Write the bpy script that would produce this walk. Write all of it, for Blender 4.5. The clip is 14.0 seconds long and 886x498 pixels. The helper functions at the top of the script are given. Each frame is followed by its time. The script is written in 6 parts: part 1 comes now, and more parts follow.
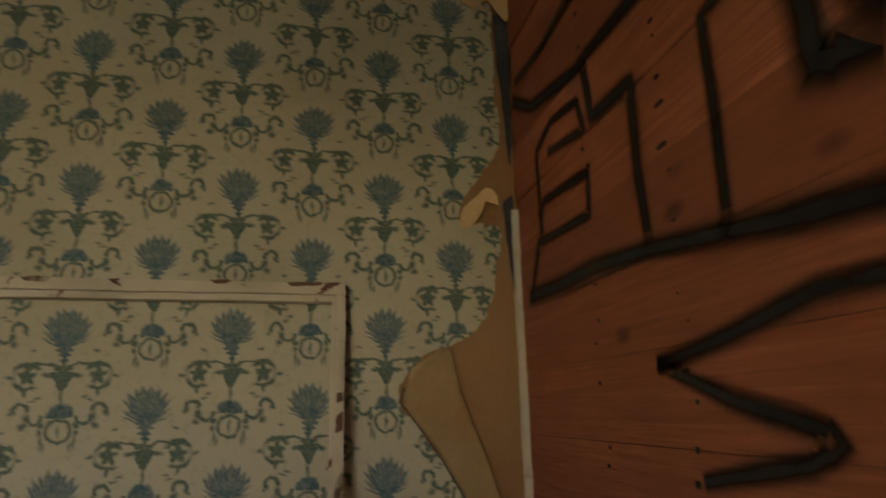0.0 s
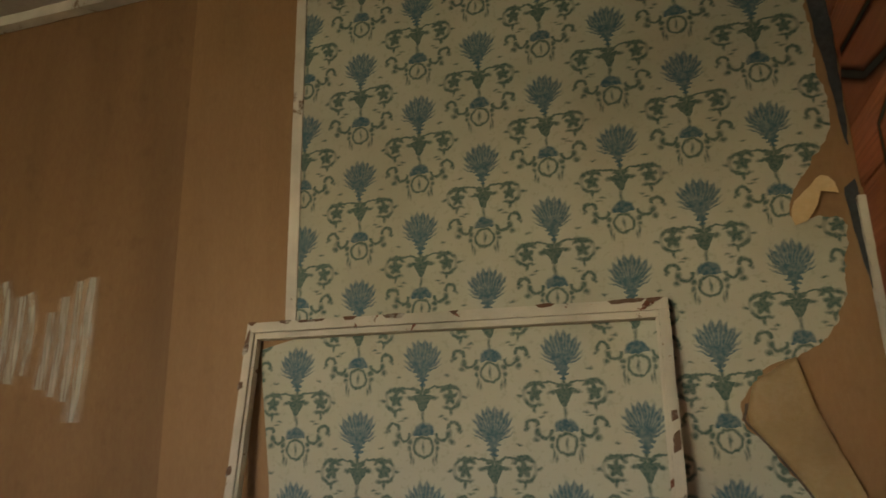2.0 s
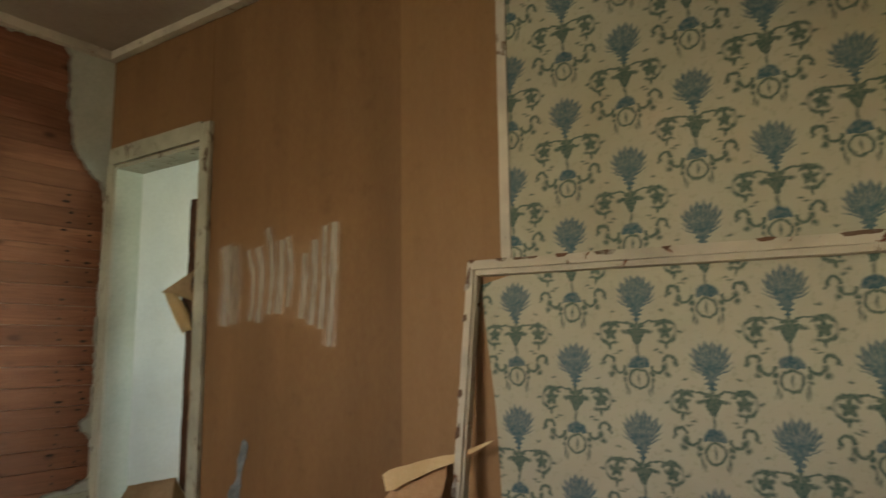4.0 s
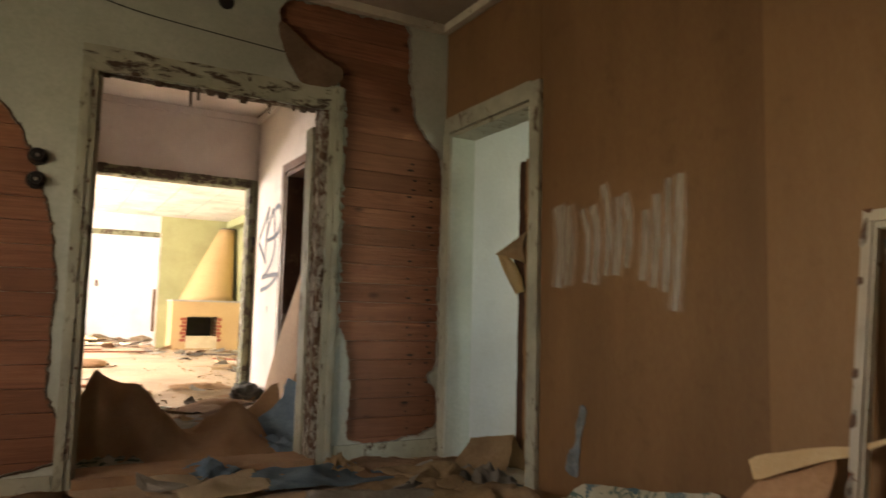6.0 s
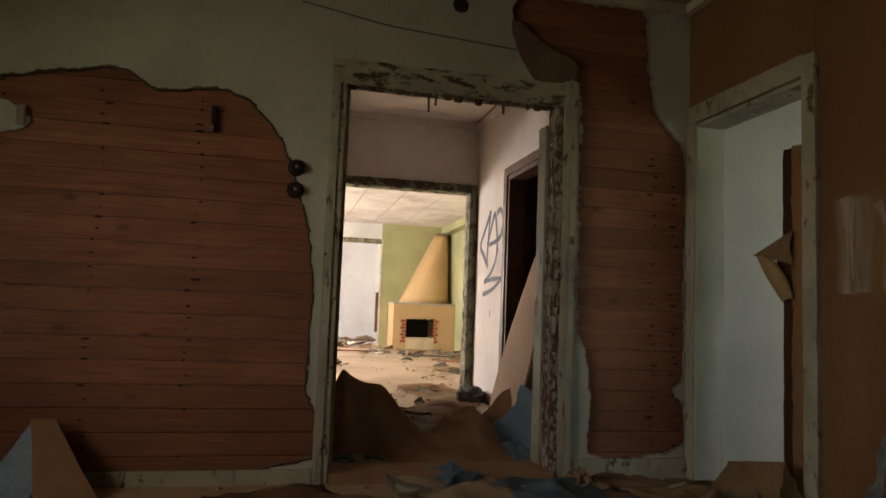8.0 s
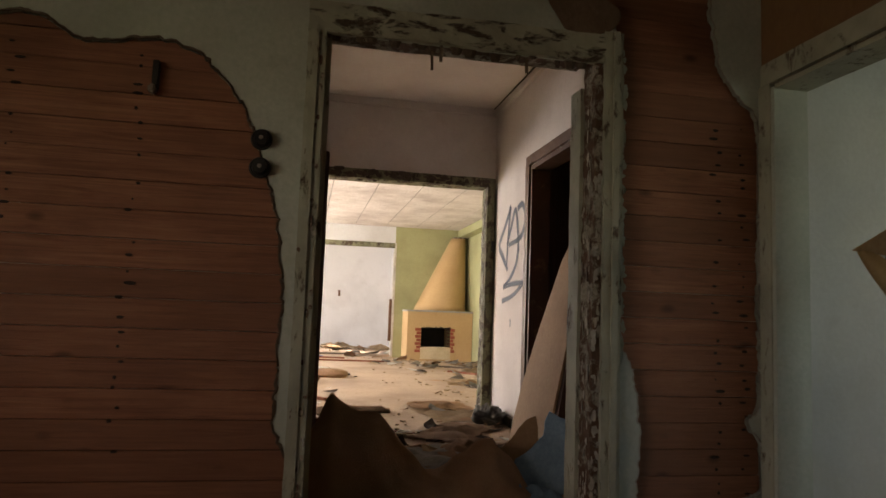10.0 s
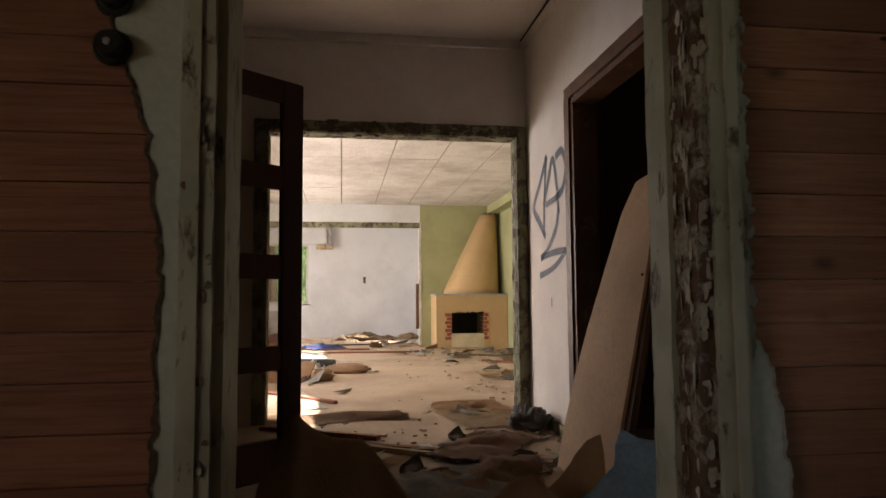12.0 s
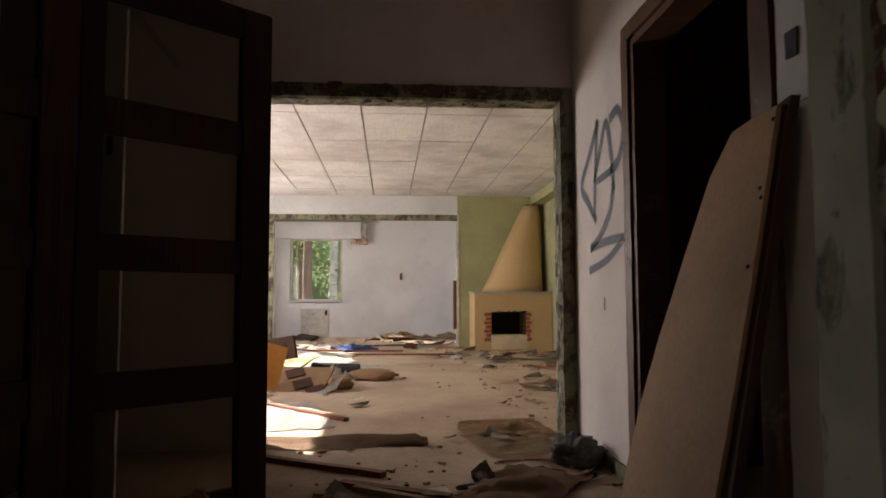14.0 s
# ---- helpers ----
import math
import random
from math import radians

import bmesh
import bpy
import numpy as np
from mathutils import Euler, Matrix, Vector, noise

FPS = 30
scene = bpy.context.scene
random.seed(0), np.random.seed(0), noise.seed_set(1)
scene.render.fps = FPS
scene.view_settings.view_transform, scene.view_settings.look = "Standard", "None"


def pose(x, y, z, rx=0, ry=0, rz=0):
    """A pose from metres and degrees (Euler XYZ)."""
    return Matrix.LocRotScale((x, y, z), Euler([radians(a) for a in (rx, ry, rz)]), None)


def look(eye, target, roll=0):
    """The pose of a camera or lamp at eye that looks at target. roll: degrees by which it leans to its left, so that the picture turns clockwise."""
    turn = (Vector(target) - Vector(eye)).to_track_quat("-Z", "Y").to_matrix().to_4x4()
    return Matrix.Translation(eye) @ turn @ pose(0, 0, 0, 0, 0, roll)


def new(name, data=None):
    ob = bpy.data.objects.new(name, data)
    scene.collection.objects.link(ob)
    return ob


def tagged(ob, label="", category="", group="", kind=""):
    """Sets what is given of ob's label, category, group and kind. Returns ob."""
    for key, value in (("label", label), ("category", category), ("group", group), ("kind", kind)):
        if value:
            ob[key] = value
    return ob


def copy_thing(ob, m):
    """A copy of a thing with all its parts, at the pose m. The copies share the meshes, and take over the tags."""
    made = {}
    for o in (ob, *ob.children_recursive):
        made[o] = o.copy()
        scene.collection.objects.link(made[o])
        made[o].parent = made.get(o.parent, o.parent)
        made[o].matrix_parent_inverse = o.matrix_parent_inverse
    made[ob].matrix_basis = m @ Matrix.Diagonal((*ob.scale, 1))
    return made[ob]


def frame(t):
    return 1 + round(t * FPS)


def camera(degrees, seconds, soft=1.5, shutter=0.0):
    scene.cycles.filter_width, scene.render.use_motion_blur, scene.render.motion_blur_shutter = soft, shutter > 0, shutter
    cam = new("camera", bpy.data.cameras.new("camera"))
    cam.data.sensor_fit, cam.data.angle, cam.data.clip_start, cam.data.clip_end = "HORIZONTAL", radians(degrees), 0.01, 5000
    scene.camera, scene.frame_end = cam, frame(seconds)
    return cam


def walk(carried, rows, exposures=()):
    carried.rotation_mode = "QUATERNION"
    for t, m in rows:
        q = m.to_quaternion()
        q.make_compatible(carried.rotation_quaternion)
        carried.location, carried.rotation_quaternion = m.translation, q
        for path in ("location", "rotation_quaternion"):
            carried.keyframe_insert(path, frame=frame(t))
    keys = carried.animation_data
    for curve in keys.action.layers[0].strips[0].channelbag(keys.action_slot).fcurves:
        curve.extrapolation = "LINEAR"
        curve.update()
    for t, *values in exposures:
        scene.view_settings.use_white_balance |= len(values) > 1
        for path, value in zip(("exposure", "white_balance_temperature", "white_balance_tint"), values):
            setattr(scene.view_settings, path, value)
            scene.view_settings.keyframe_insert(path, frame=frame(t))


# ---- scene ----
cam = camera(65.6, 14.0, shutter=0.5)
PATH = [
    (0, (0.330, 0.987, 0.854), (0.708, 2.898, 1.307), -1.6),
    (0.5, (0.324, 0.983, 0.857), (0.473, 2.906, 1.385), -1.1),
    (1, (0.334, 0.975, 0.859), (0.234, 2.898, 1.398), -2.4),
    (1.5, (0.372, 0.965, 0.862), (0.021, 2.861, 1.390), -1.5),
    (2, (0.376, 0.961, 0.845), (-0.175, 2.808, 1.378), -1.4),
    (2.2, (0.348, 0.942, 0.854), (-0.224, 2.790, 1.362), -1.4),
    (4.3, (0.446, 0.868, 0.936), (-0.804, 2.408, 1.188), 0.1),
    (4.5, (0.404, 0.867, 0.914), (-0.923, 2.341, 1.17), 0.9),
    (5, (0.339, 0.87, 0.913), (-1.141, 2.196, 1.136), 0.8),
    (5.5, (0.278, 0.906, 0.912), (-1.33, 2.082, 1.092), -0.4),
    (6, (0.199, 0.92, 0.915), (-1.533, 1.903, 1.097), 1.4),
    (6.5, (0.124, 0.892, 0.931), (-1.689, 1.703, 1.169), 2.3),
    (7, (0.039, 0.849, 0.933), (-1.839, 1.484, 1.197), 0.3),
    (7.5, (-0.001, 0.822, 0.93), (-1.922, 1.318, 1.178), 1.0),
    (7.8, (-0.006, 0.819, 0.896), (-1.944, 1.265, 1.108), 1.9),
    (8, (-0.043, 0.798, 0.918), (-1.986, 1.239, 1.093), 2.2),
    (8.2, (-0.076, 0.784, 0.898), (-2.02, 1.226, 1.065), 1.5),
    (10.5, (-1.128, 1.119, 0.953), (-3.084, 1.486, 1.159), 2.0),
    (11, (-1.416, 1.195, 0.961), (-3.37, 1.552, 1.197), 0.8),
    (11.5, (-1.728, 1.289, 0.898), (-3.693, 1.613, 1.077), 0.8),
    (12, (-2.037, 1.36, 0.913), (-4.01, 1.651, 1.062), -0.4),
    (12.5, (-2.285, 1.425, 0.931), (-4.257, 1.712, 1.097), 0.7),
    (13, (-2.539, 1.492, 0.943), (-4.51, 1.779, 1.134), 0.5),
    (13.5, (-2.783, 1.573, 0.942), (-4.76, 1.811, 1.124), 0.3),
    (14, (-2.981, 1.626, 0.933), (-4.97, 1.784, 1.074), -0.2),
]
EXPOSURES = [
    (0, 4.4, 7900, 9), (0.5, 4.55, 7800, 8), (1.0, 4.68, 7700, 7), (2.2, 4.95, 7300, 6), (4.5, 5.0, 7300, 8), (5.0, 4.9, 7500, 10), (6.5, 4.2, 7700, 13),
    (8.0, 3.45, 7400, 14), (10.5, 3.2, 7300, 14), (12.5, 2.6, 7100, 15), (14.0, 2.15, 6900, 15),
]
walk(cam, [(t, look(eye, target, roll)) for t, eye, target, roll in PATH], EXPOSURES)

# ---- light ----
SUN_EL, SUN_AZ = radians(31), math.atan2(-0.72, -0.69)
world = bpy.data.worlds.new("world")
scene.world = world
world.use_nodes = True
wn = world.node_tree.nodes
sky = wn.new("ShaderNodeTexSky")
sky.sky_type, sky.sun_disc = "NISHITA", False
sky.sun_elevation, sky.sun_rotation = SUN_EL, math.pi / 2 - SUN_AZ
wn["Background"].inputs["Strength"].default_value = 0.05
world.node_tree.links.new(sky.outputs[0], wn["Background"].inputs["Color"])
sun = new("sun", bpy.data.lights.new("sun", "SUN"))
sun.data.energy, sun.data.angle, sun.data.color = 5.0, radians(0.5), (1.0, 0.95, 0.87)
sun.matrix_world = look((math.cos(SUN_EL) * math.cos(SUN_AZ) * 30, math.cos(SUN_EL) * math.sin(SUN_AZ) * 30, math.sin(SUN_EL) * 30), (0, 0, 0))


def window_light(name, eye, target, width, height, watts, colour, spread=180):
    """Skylight that enters by a window's opening."""
    ob = new(name, bpy.data.lights.new(name, "AREA"))
    ob.data.shape, ob.data.size, ob.data.size_y = "RECTANGLE", width, height
    ob.data.energy, ob.data.color, ob.data.spread = watts, colour, radians(spread)
    ob.matrix_world = look(eye, target)


SKYLIGHT = (0.97, 0.96, 1.0)
FOLIAGE_LIGHT = (0.86, 0.96, 0.84)
BEDROOM_LIGHT = (1.0, 0.82, 0.66)
window_light("skylight_bedroom", (-1.5, -1.72, 1.45), (-2.5, 1.5, 0.2), 1.7, 1.1, 1.12, BEDROOM_LIGHT, 115)
window_light("skylight_passage", (-0.9, 5.12, 1.5), (-1.6, 3, 1.2), 1.2, 1.3, 1.15, FOLIAGE_LIGHT)
window_light("skylight_living_a", (-10.4, -1.42, 1.5), (-9.2, 3, 1.4), 1.6, 1.35, 20, SKYLIGHT)
window_light("skylight_living_b", (-13.85, -1.42, 1.5), (-13.85, 3, 1.2), 1.8, 1.35, 17, SKYLIGHT)
window_light("skylight_alcove", (-17.6, -1.42, 1.5), (-17.6, 3, 1.2), 1.6, 1.3, 13, SKYLIGHT)


# ---- materials ----
def material(name, rough=0.7, metal=0.0):
    m = bpy.data.materials.new(name)
    m.use_nodes = True
    p = m.node_tree.nodes["Principled BSDF"]
    p.inputs["Roughness"].default_value, p.inputs["Metallic"].default_value = rough, metal
    p.inputs["Specular IOR Level"].default_value = 0.3
    return m, m.node_tree.nodes, m.node_tree.links, p


def mixed(nodes, links, fac, a, b):
    n = nodes.new("ShaderNodeMix")
    n.data_type = "RGBA"
    for socket, value in ((n.inputs[0], fac), (n.inputs[6], a), (n.inputs[7], b)):
        if isinstance(value, bpy.types.NodeSocket):
            links.new(value, socket)
        elif isinstance(value, (int, float)):
            socket.default_value = value
        else:
            socket.default_value = (*value, 1)
    return n.outputs[2]


def calc(nodes, links, op, *values):
    n = nodes.new("ShaderNodeMath")
    n.operation = op
    for socket, value in zip(n.inputs, values):
        if isinstance(value, bpy.types.NodeSocket):
            links.new(value, socket)
        else:
            socket.default_value = value
    return n.outputs[0]


def place_of(nodes, links, scale=(1, 1, 1), shift=None):
    geo = nodes.new("ShaderNodeNewGeometry")
    mp = nodes.new("ShaderNodeMapping")
    mp.inputs["Scale"].default_value = scale
    links.new(geo.outputs["Position"], mp.inputs["Vector"])
    if shift is not None:
        links.new(shift, mp.inputs["Location"])
    return mp.outputs[0]


def noisy(nodes, links, vec, scale, detail=6, low=0.4, high=0.6, rough=0.6, distort=0.0):
    n = nodes.new("ShaderNodeTexNoise")
    n.inputs["Scale"].default_value, n.inputs["Detail"].default_value = scale, detail
    n.inputs["Roughness"].default_value, n.inputs["Distortion"].default_value = rough, distort
    links.new(vec, n.inputs["Vector"])
    r = nodes.new("ShaderNodeMapRange")
    r.inputs["From Min"].default_value, r.inputs["From Max"].default_value = low, high
    links.new(n.outputs["Fac"], r.inputs["Value"])
    return r.outputs[0]


def bumped(nodes, links, p, height, strength=0.3, distance=0.01):
    b = nodes.new("ShaderNodeBump")
    b.inputs["Strength"].default_value, b.inputs["Distance"].default_value = strength, distance
    links.new(height, b.inputs["Height"])
    links.new(b.outputs[0], p.inputs["Normal"])


def surface(name, base, dark, light, rough=0.7, grain=60, stain=2.0, bump=0.25, stretch=(1, 1, 1), stain_amount=0.6, broad_stretch=(1, 1, 1)):
    """A worn surface: fine grain and broad stains over one base colour."""
    m, n, l, p = material(name, rough)
    v = place_of(n, l, stretch)
    w = place_of(n, l)
    fine = noisy(n, l, v, grain, 6, 0.35, 0.65)
    broad = noisy(n, l, place_of(n, l, broad_stretch), stain, 7, 0.42, 0.68)
    spot = noisy(n, l, w, stain * 5, 8, 0.58, 0.75)
    c = mixed(n, l, fine, base, light)
    c = mixed(n, l, calc(n, l, "MULTIPLY", broad, stain_amount), c, dark)
    c = mixed(n, l, calc(n, l, "MULTIPLY", spot, stain_amount * 0.6), c, dark)
    l.new(c, p.inputs["Base Color"])
    bumped(n, l, p, fine, bump)
    return m


def peeling(name, paint, wood, low=0.5, high=0.56, scale=9, rough=0.6, stretch=(1, 1, 1)):
    """Paint that flakes off weathered wood."""
    m, n, l, p = material(name, rough)
    v, w = place_of(n, l, stretch), place_of(n, l)
    chip = noisy(n, l, v, scale, 9, low, high, 0.72, 0.4)
    grime = noisy(n, l, w, 3.0, 7, 0.4, 0.7)
    fine = noisy(n, l, w, 70, 4, 0.3, 0.7)
    worn = mixed(n, l, grime, paint, tuple(0.62 * c for c in paint))
    under = mixed(n, l, fine, wood, tuple(0.45 * c for c in wood))
    l.new(mixed(n, l, chip, worn, under), p.inputs["Base Color"])
    bumped(n, l, p, calc(n, l, "SUBTRACT", 1.0, chip), 0.8, 0.004)
    return m


def timber(name, base, dark, along="y", rough=0.75, nails=True):
    """Sawn boards: long grain, knots, and a tone that differs from board to board."""
    m, n, l, p = material(name, rough)
    info = n.new("ShaderNodeObjectInfo")
    off = n.new("ShaderNodeCombineXYZ")
    for k in range(3):
        l.new(calc(n, l, "MULTIPLY", info.outputs["Random"], 37.0 + 11 * k), off.inputs[k])
    s = {"x": (0.9, 16, 16), "y": (16, 0.9, 16), "z": (16, 16, 0.9)}[along]
    v = place_of(n, l, s, off.outputs[0])
    w = place_of(n, l, (1, 1, 1), off.outputs[0])
    grain = noisy(n, l, v, 2.6, 9, 0.33, 0.66, 0.7, 1.1)
    streak = noisy(n, l, place_of(n, l, tuple(k * (0.7 if k < 2 else 2.2) for k in s), off.outputs[0]), 3.4, 6, 0.56, 0.72, 0.7, 0.6)
    knot = n.new("ShaderNodeTexVoronoi")
    knot.inputs["Scale"].default_value = 3.1
    l.new(place_of(n, l, {"x": (1, 1, 1.9), "y": (1, 1, 1.9), "z": (1.9, 1, 1)}[along], off.outputs[0]), knot.inputs["Vector"])
    r = n.new("ShaderNodeMapRange")
    r.inputs["From Min"].default_value, r.inputs["From Max"].default_value = 0.15, 0.05
    l.new(knot.outputs["Distance"], r.inputs["Value"])
    broad = noisy(n, l, w, 1.6, 5, 0.35, 0.7)
    pale = noisy(n, l, place_of(n, l, tuple(k * (0.5 if k < 2 else 1.5) for k in s), off.outputs[0]), 2.2, 7, 0.5, 0.72, 0.65, 0.8)
    c = mixed(n, l, calc(n, l, "MULTIPLY", grain, 0.78), base, dark)
    c = mixed(n, l, calc(n, l, "MULTIPLY", pale, 0.42), c, tuple(min(1.0, 1.5 * k + 0.03) for k in base))
    c = mixed(n, l, calc(n, l, "MULTIPLY", streak, 0.68), c, tuple(0.4 * k for k in dark))
    c = mixed(n, l, calc(n, l, "MULTIPLY", broad, 0.5), c, tuple(0.55 * k for k in dark))
    c = mixed(n, l, calc(n, l, "MULTIPLY", info.outputs["Random"], 0.72), c, tuple(0.42 * k for k in base))
    c = mixed(n, l, calc(n, l, "MULTIPLY", r.outputs[0], 0.8), c, tuple(0.3 * k for k in dark))
    l.new(c, p.inputs["Base Color"])
    bumped(n, l, p, grain, 0.35, 0.006)
    return m


def wallpaper_material():
    """Printed paper: a half-drop repeat of bouquets, scrolls, rosettes and medallions."""
    g = bpy.data.node_groups.new("bouquet", "ShaderNodeTree")
    g.interface.new_socket("U", in_out="INPUT", socket_type="NodeSocketFloat")
    g.interface.new_socket("V", in_out="INPUT", socket_type="NodeSocketFloat")
    g.interface.new_socket("Blue", in_out="OUTPUT", socket_type="NodeSocketFloat")
    g.interface.new_socket("Green", in_out="OUTPUT", socket_type="NodeSocketFloat")
    n, l = g.nodes, g.links
    gi, go = n.new("NodeGroupInput"), n.new("NodeGroupOutput")
    f = lambda op, *a: calc(n, l, op, *a)
    wrap = lambda s, size: f("SUBTRACT", f("FLOORED_MODULO", f("ADD", s, size / 2), size), size / 2)
    u = f("ABSOLUTE", wrap(gi.outputs[0], 0.461))
    v = f("SUBTRACT", f("FLOORED_MODULO", f("ADD", gi.outputs[1], 0.358), 0.451), 0.358)

    def dist(cu, cv, su=1.0, sv=1.0):
        a, b = f("MULTIPLY", f("SUBTRACT", u, cu), su), f("MULTIPLY", f("SUBTRACT", v, cv), sv)
        return f("SQRT", f("ADD", f("MULTIPLY", a, a), f("MULTIPLY", b, b)))

    def under(d, r, soft=0.004):
        k = n.new("ShaderNodeMapRange")
        k.inputs["From Min"].default_value, k.inputs["From Max"].default_value = r + soft, r - soft
        l.new(d, k.inputs["Value"])
        return k.outputs[0]

    def dab(cu, cv, r, su=1.0, sv=1.0):
        return under(dist(cu, cv, su, sv), r)

    def arc(cu, cv, r, w, side=None, su=1.0, sv=1.0):
        ring = under(f("ABSOLUTE", f("SUBTRACT", dist(cu, cv, su, sv), r)), w, 0.003)
        if side == "up":
            ring = f("MULTIPLY", ring, f("GREATER_THAN", v, cv - 0.004))
        elif side == "down":
            ring = f("MULTIPLY", ring, f("LESS_THAN", v, cv + 0.004))
        elif side == "scroll":
            ring = f("MULTIPLY", ring, f("SUBTRACT", 1.0, f("MULTIPLY", f("LESS_THAN", u, cu - 0.006), f("LESS_THAN", v, cv + 0.016))))
            ring = f("MULTIPLY", ring, f("SUBTRACT", 1.0, f("MULTIPLY", under(f("ABSOLUTE", f("SUBTRACT", v, cv + 0.001)), 0.017, 0.006), 0.6)))
        elif side == "in":
            ring = f("MULTIPLY", ring, f("LESS_THAN", u, cu + 0.006))
        return ring

    def union(*items):
        out = items[0]
        for it in items[1:]:
            out = f("MAXIMUM", out, it)
        return out

    # bouquet, with petals that break its outline, tapering to a stalk
    angle = f("ARCTAN2", f("ADD", v, 0.055), f("ADD", u, 0.0001))
    petal = f("ADD", f("MULTIPLY", f("SINE", f("MULTIPLY", angle, 31.0)), 0.0075), f("MULTIPLY", f("SINE", f("ADD", f("MULTIPLY", angle, 13.0), 1.6)), 0.003))
    head = under(f("SUBTRACT", dist(0, 0.004, 0.92, 1.08), petal), 0.0545, 0.006)
    fringe = f("MULTIPLY", f("SINE", f("MULTIPLY", v, 420.0)), 0.006)
    taper = f("ADD", f("MULTIPLY", f("ADD", v, 0.098), 0.46), fringe)
    cone = f("MULTIPLY", f("MULTIPLY", f("LESS_THAN", u, taper), f("GREATER_THAN", v, -0.098)), f("LESS_THAN", v, -0.01))
    frond = f("ADD", 0.86, f("MULTIPLY", f("SINE", f("MULTIPLY", angle, 46.0)), 0.14))
    head, cone = f("MULTIPLY", head, frond), f("MULTIPLY", cone, 0.95)
    dome = f("MULTIPLY", dab(0, -0.243, 0.036, 1.0, 1.05), f("GREATER_THAN", v, -0.247))
    blue = union(head, cone, dome)
    cup = f("MULTIPLY", f("MULTIPLY", f("LESS_THAN", u, f("MULTIPLY", f("ADD", v, 0.185), 0.5)), f("GREATER_THAN", v, -0.172)), f("LESS_THAN", v, -0.118))
    spin = f("MULTIPLY", f("SINE", f("MULTIPLY", f("ARCTAN2", f("ADD", v, 0.131), f("SUBTRACT", u, 0.092)), 5.0)), 0.005)
    rosette = under(f("SUBTRACT", dist(0.092, -0.131), spin), 0.0215, 0.005)
    green = union(
        cup, dab(0, -0.095, 0.0055, 1.0, 0.25), dab(0, -0.19, 0.0045, 1.0, 0.22), dab(0.036, -0.128, 0.008, 0.6, 1.2), dab(0.012, -0.108, 0.013, 1, 1.5),
        arc(0.050, -0.118, 0.044, 0.0068, "up", 1.0, 1.9), dab(0.088, -0.098, 0.014, 0.5, 1.5), arc(0.093, -0.131, 0.035, 0.0062, "scroll"), rosette,
        dab(0.139, -0.132, 0.006, 0.6, 1.3), dab(0.094, -0.176, 0.007, 1.4, 0.7), dab(0.08, -0.163, 0.006, 0.5, 1.2),
        arc(0.0, -0.283, 0.031, 0.0045), dab(0, -0.283, 0.005, 1.2, 0.33), dab(0.046, -0.268, 0.009), dab(0.048, -0.288, 0.007), dab(0.044, -0.312, 0.005, 1.3, 0.3), dab(0.035, -0.325, 0.004, 1.2, 0.4),
        arc(0.066, -0.243, 0.020, 0.0055, "down"), dab(0.088, -0.247, 0.0075, 0.8, 0.6), arc(0.104, -0.226, 0.018, 0.0058, "up"), dab(0.119, -0.231, 0.007), dab(0.095, -0.268, 0.007, 0.7, 0.8),
        dab(0.082, -0.058, 0.005, 0.6, 1.5), dab(0.062, -0.19, 0.005, 0.6, 1.6), dab(0.075, -0.2, 0.0045, 0.5, 1.6), dab(0.04, -0.362, 0.005, 0.6, 1.6), dab(0.105, -0.012, 0.005))
    l.new(blue, go.inputs["Blue"])
    l.new(green, go.inputs["Green"])

    m, n, l, p = material("wallpaper_print", 0.75)
    sep = n.new("ShaderNodeSeparateXYZ")
    l.new(place_of(n, l), sep.inputs[0])
    w = place_of(n, l)
    wob = noisy(n, l, w, 26, 3, 0.0, 1.0)
    wob2 = noisy(n, l, place_of(n, l, (1.7, 1, 1.3)), 31, 3, 0.0, 1.0)
    x = calc(n, l, "ADD", sep.outputs[0], calc(n, l, "MULTIPLY", calc(n, l, "SUBTRACT", wob, 0.5), 0.022))
    z = calc(n, l, "ADD", sep.outputs[2], calc(n, l, "MULTIPLY", calc(n, l, "SUBTRACT", wob2, 0.5), 0.022))
    outs = []
    for du, dv in ((0.1265, -1.331), (0.357, -1.556)):
        k = n.new("ShaderNodeGroup")
        k.node_tree = g
        l.new(calc(n, l, "ADD", x, du), k.inputs[0])
        l.new(calc(n, l, "ADD", z, dv), k.inputs[1])
        outs.append(k)
    blue = calc(n, l, "MAXIMUM", outs[0].outputs[0], outs[1].outputs[0])
    green = calc(n, l, "MAXIMUM", outs[0].outputs[1], outs[1].outputs[1])
    speck = noisy(n, l, w, 110, 3, 0.35, 0.65)
    stain = noisy(n, l, w, 1.7, 6, 0.4, 0.75)
    paper = mixed(n, l, stain, (0.455, 0.445, 0.355), (0.36, 0.34, 0.255))
    paper = mixed(n, l, calc(n, l, "MULTIPLY", noisy(n, l, w, 42, 3, 0.56, 0.66), 0.35), paper, (0.26, 0.27, 0.2))
    c = mixed(n, l, calc(n, l, "MULTIPLY", green, calc(n, l, "ADD", 0.76, calc(n, l, "MULTIPLY", speck, 0.24))), paper, (0.048, 0.105, 0.095))
    c = mixed(n, l, calc(n, l, "MULTIPLY", blue, calc(n, l, "ADD", 0.70, calc(n, l, "MULTIPLY", noisy(n, l, w, 75, 3, 0.35, 0.6), 0.28))), c, (0.036, 0.108, 0.148))
    l.new(c, p.inputs["Base Color"])
    bumped(n, l, p, noisy(n, l, w, 9, 5, 0.3, 0.7), 0.12, 0.01)
    return m


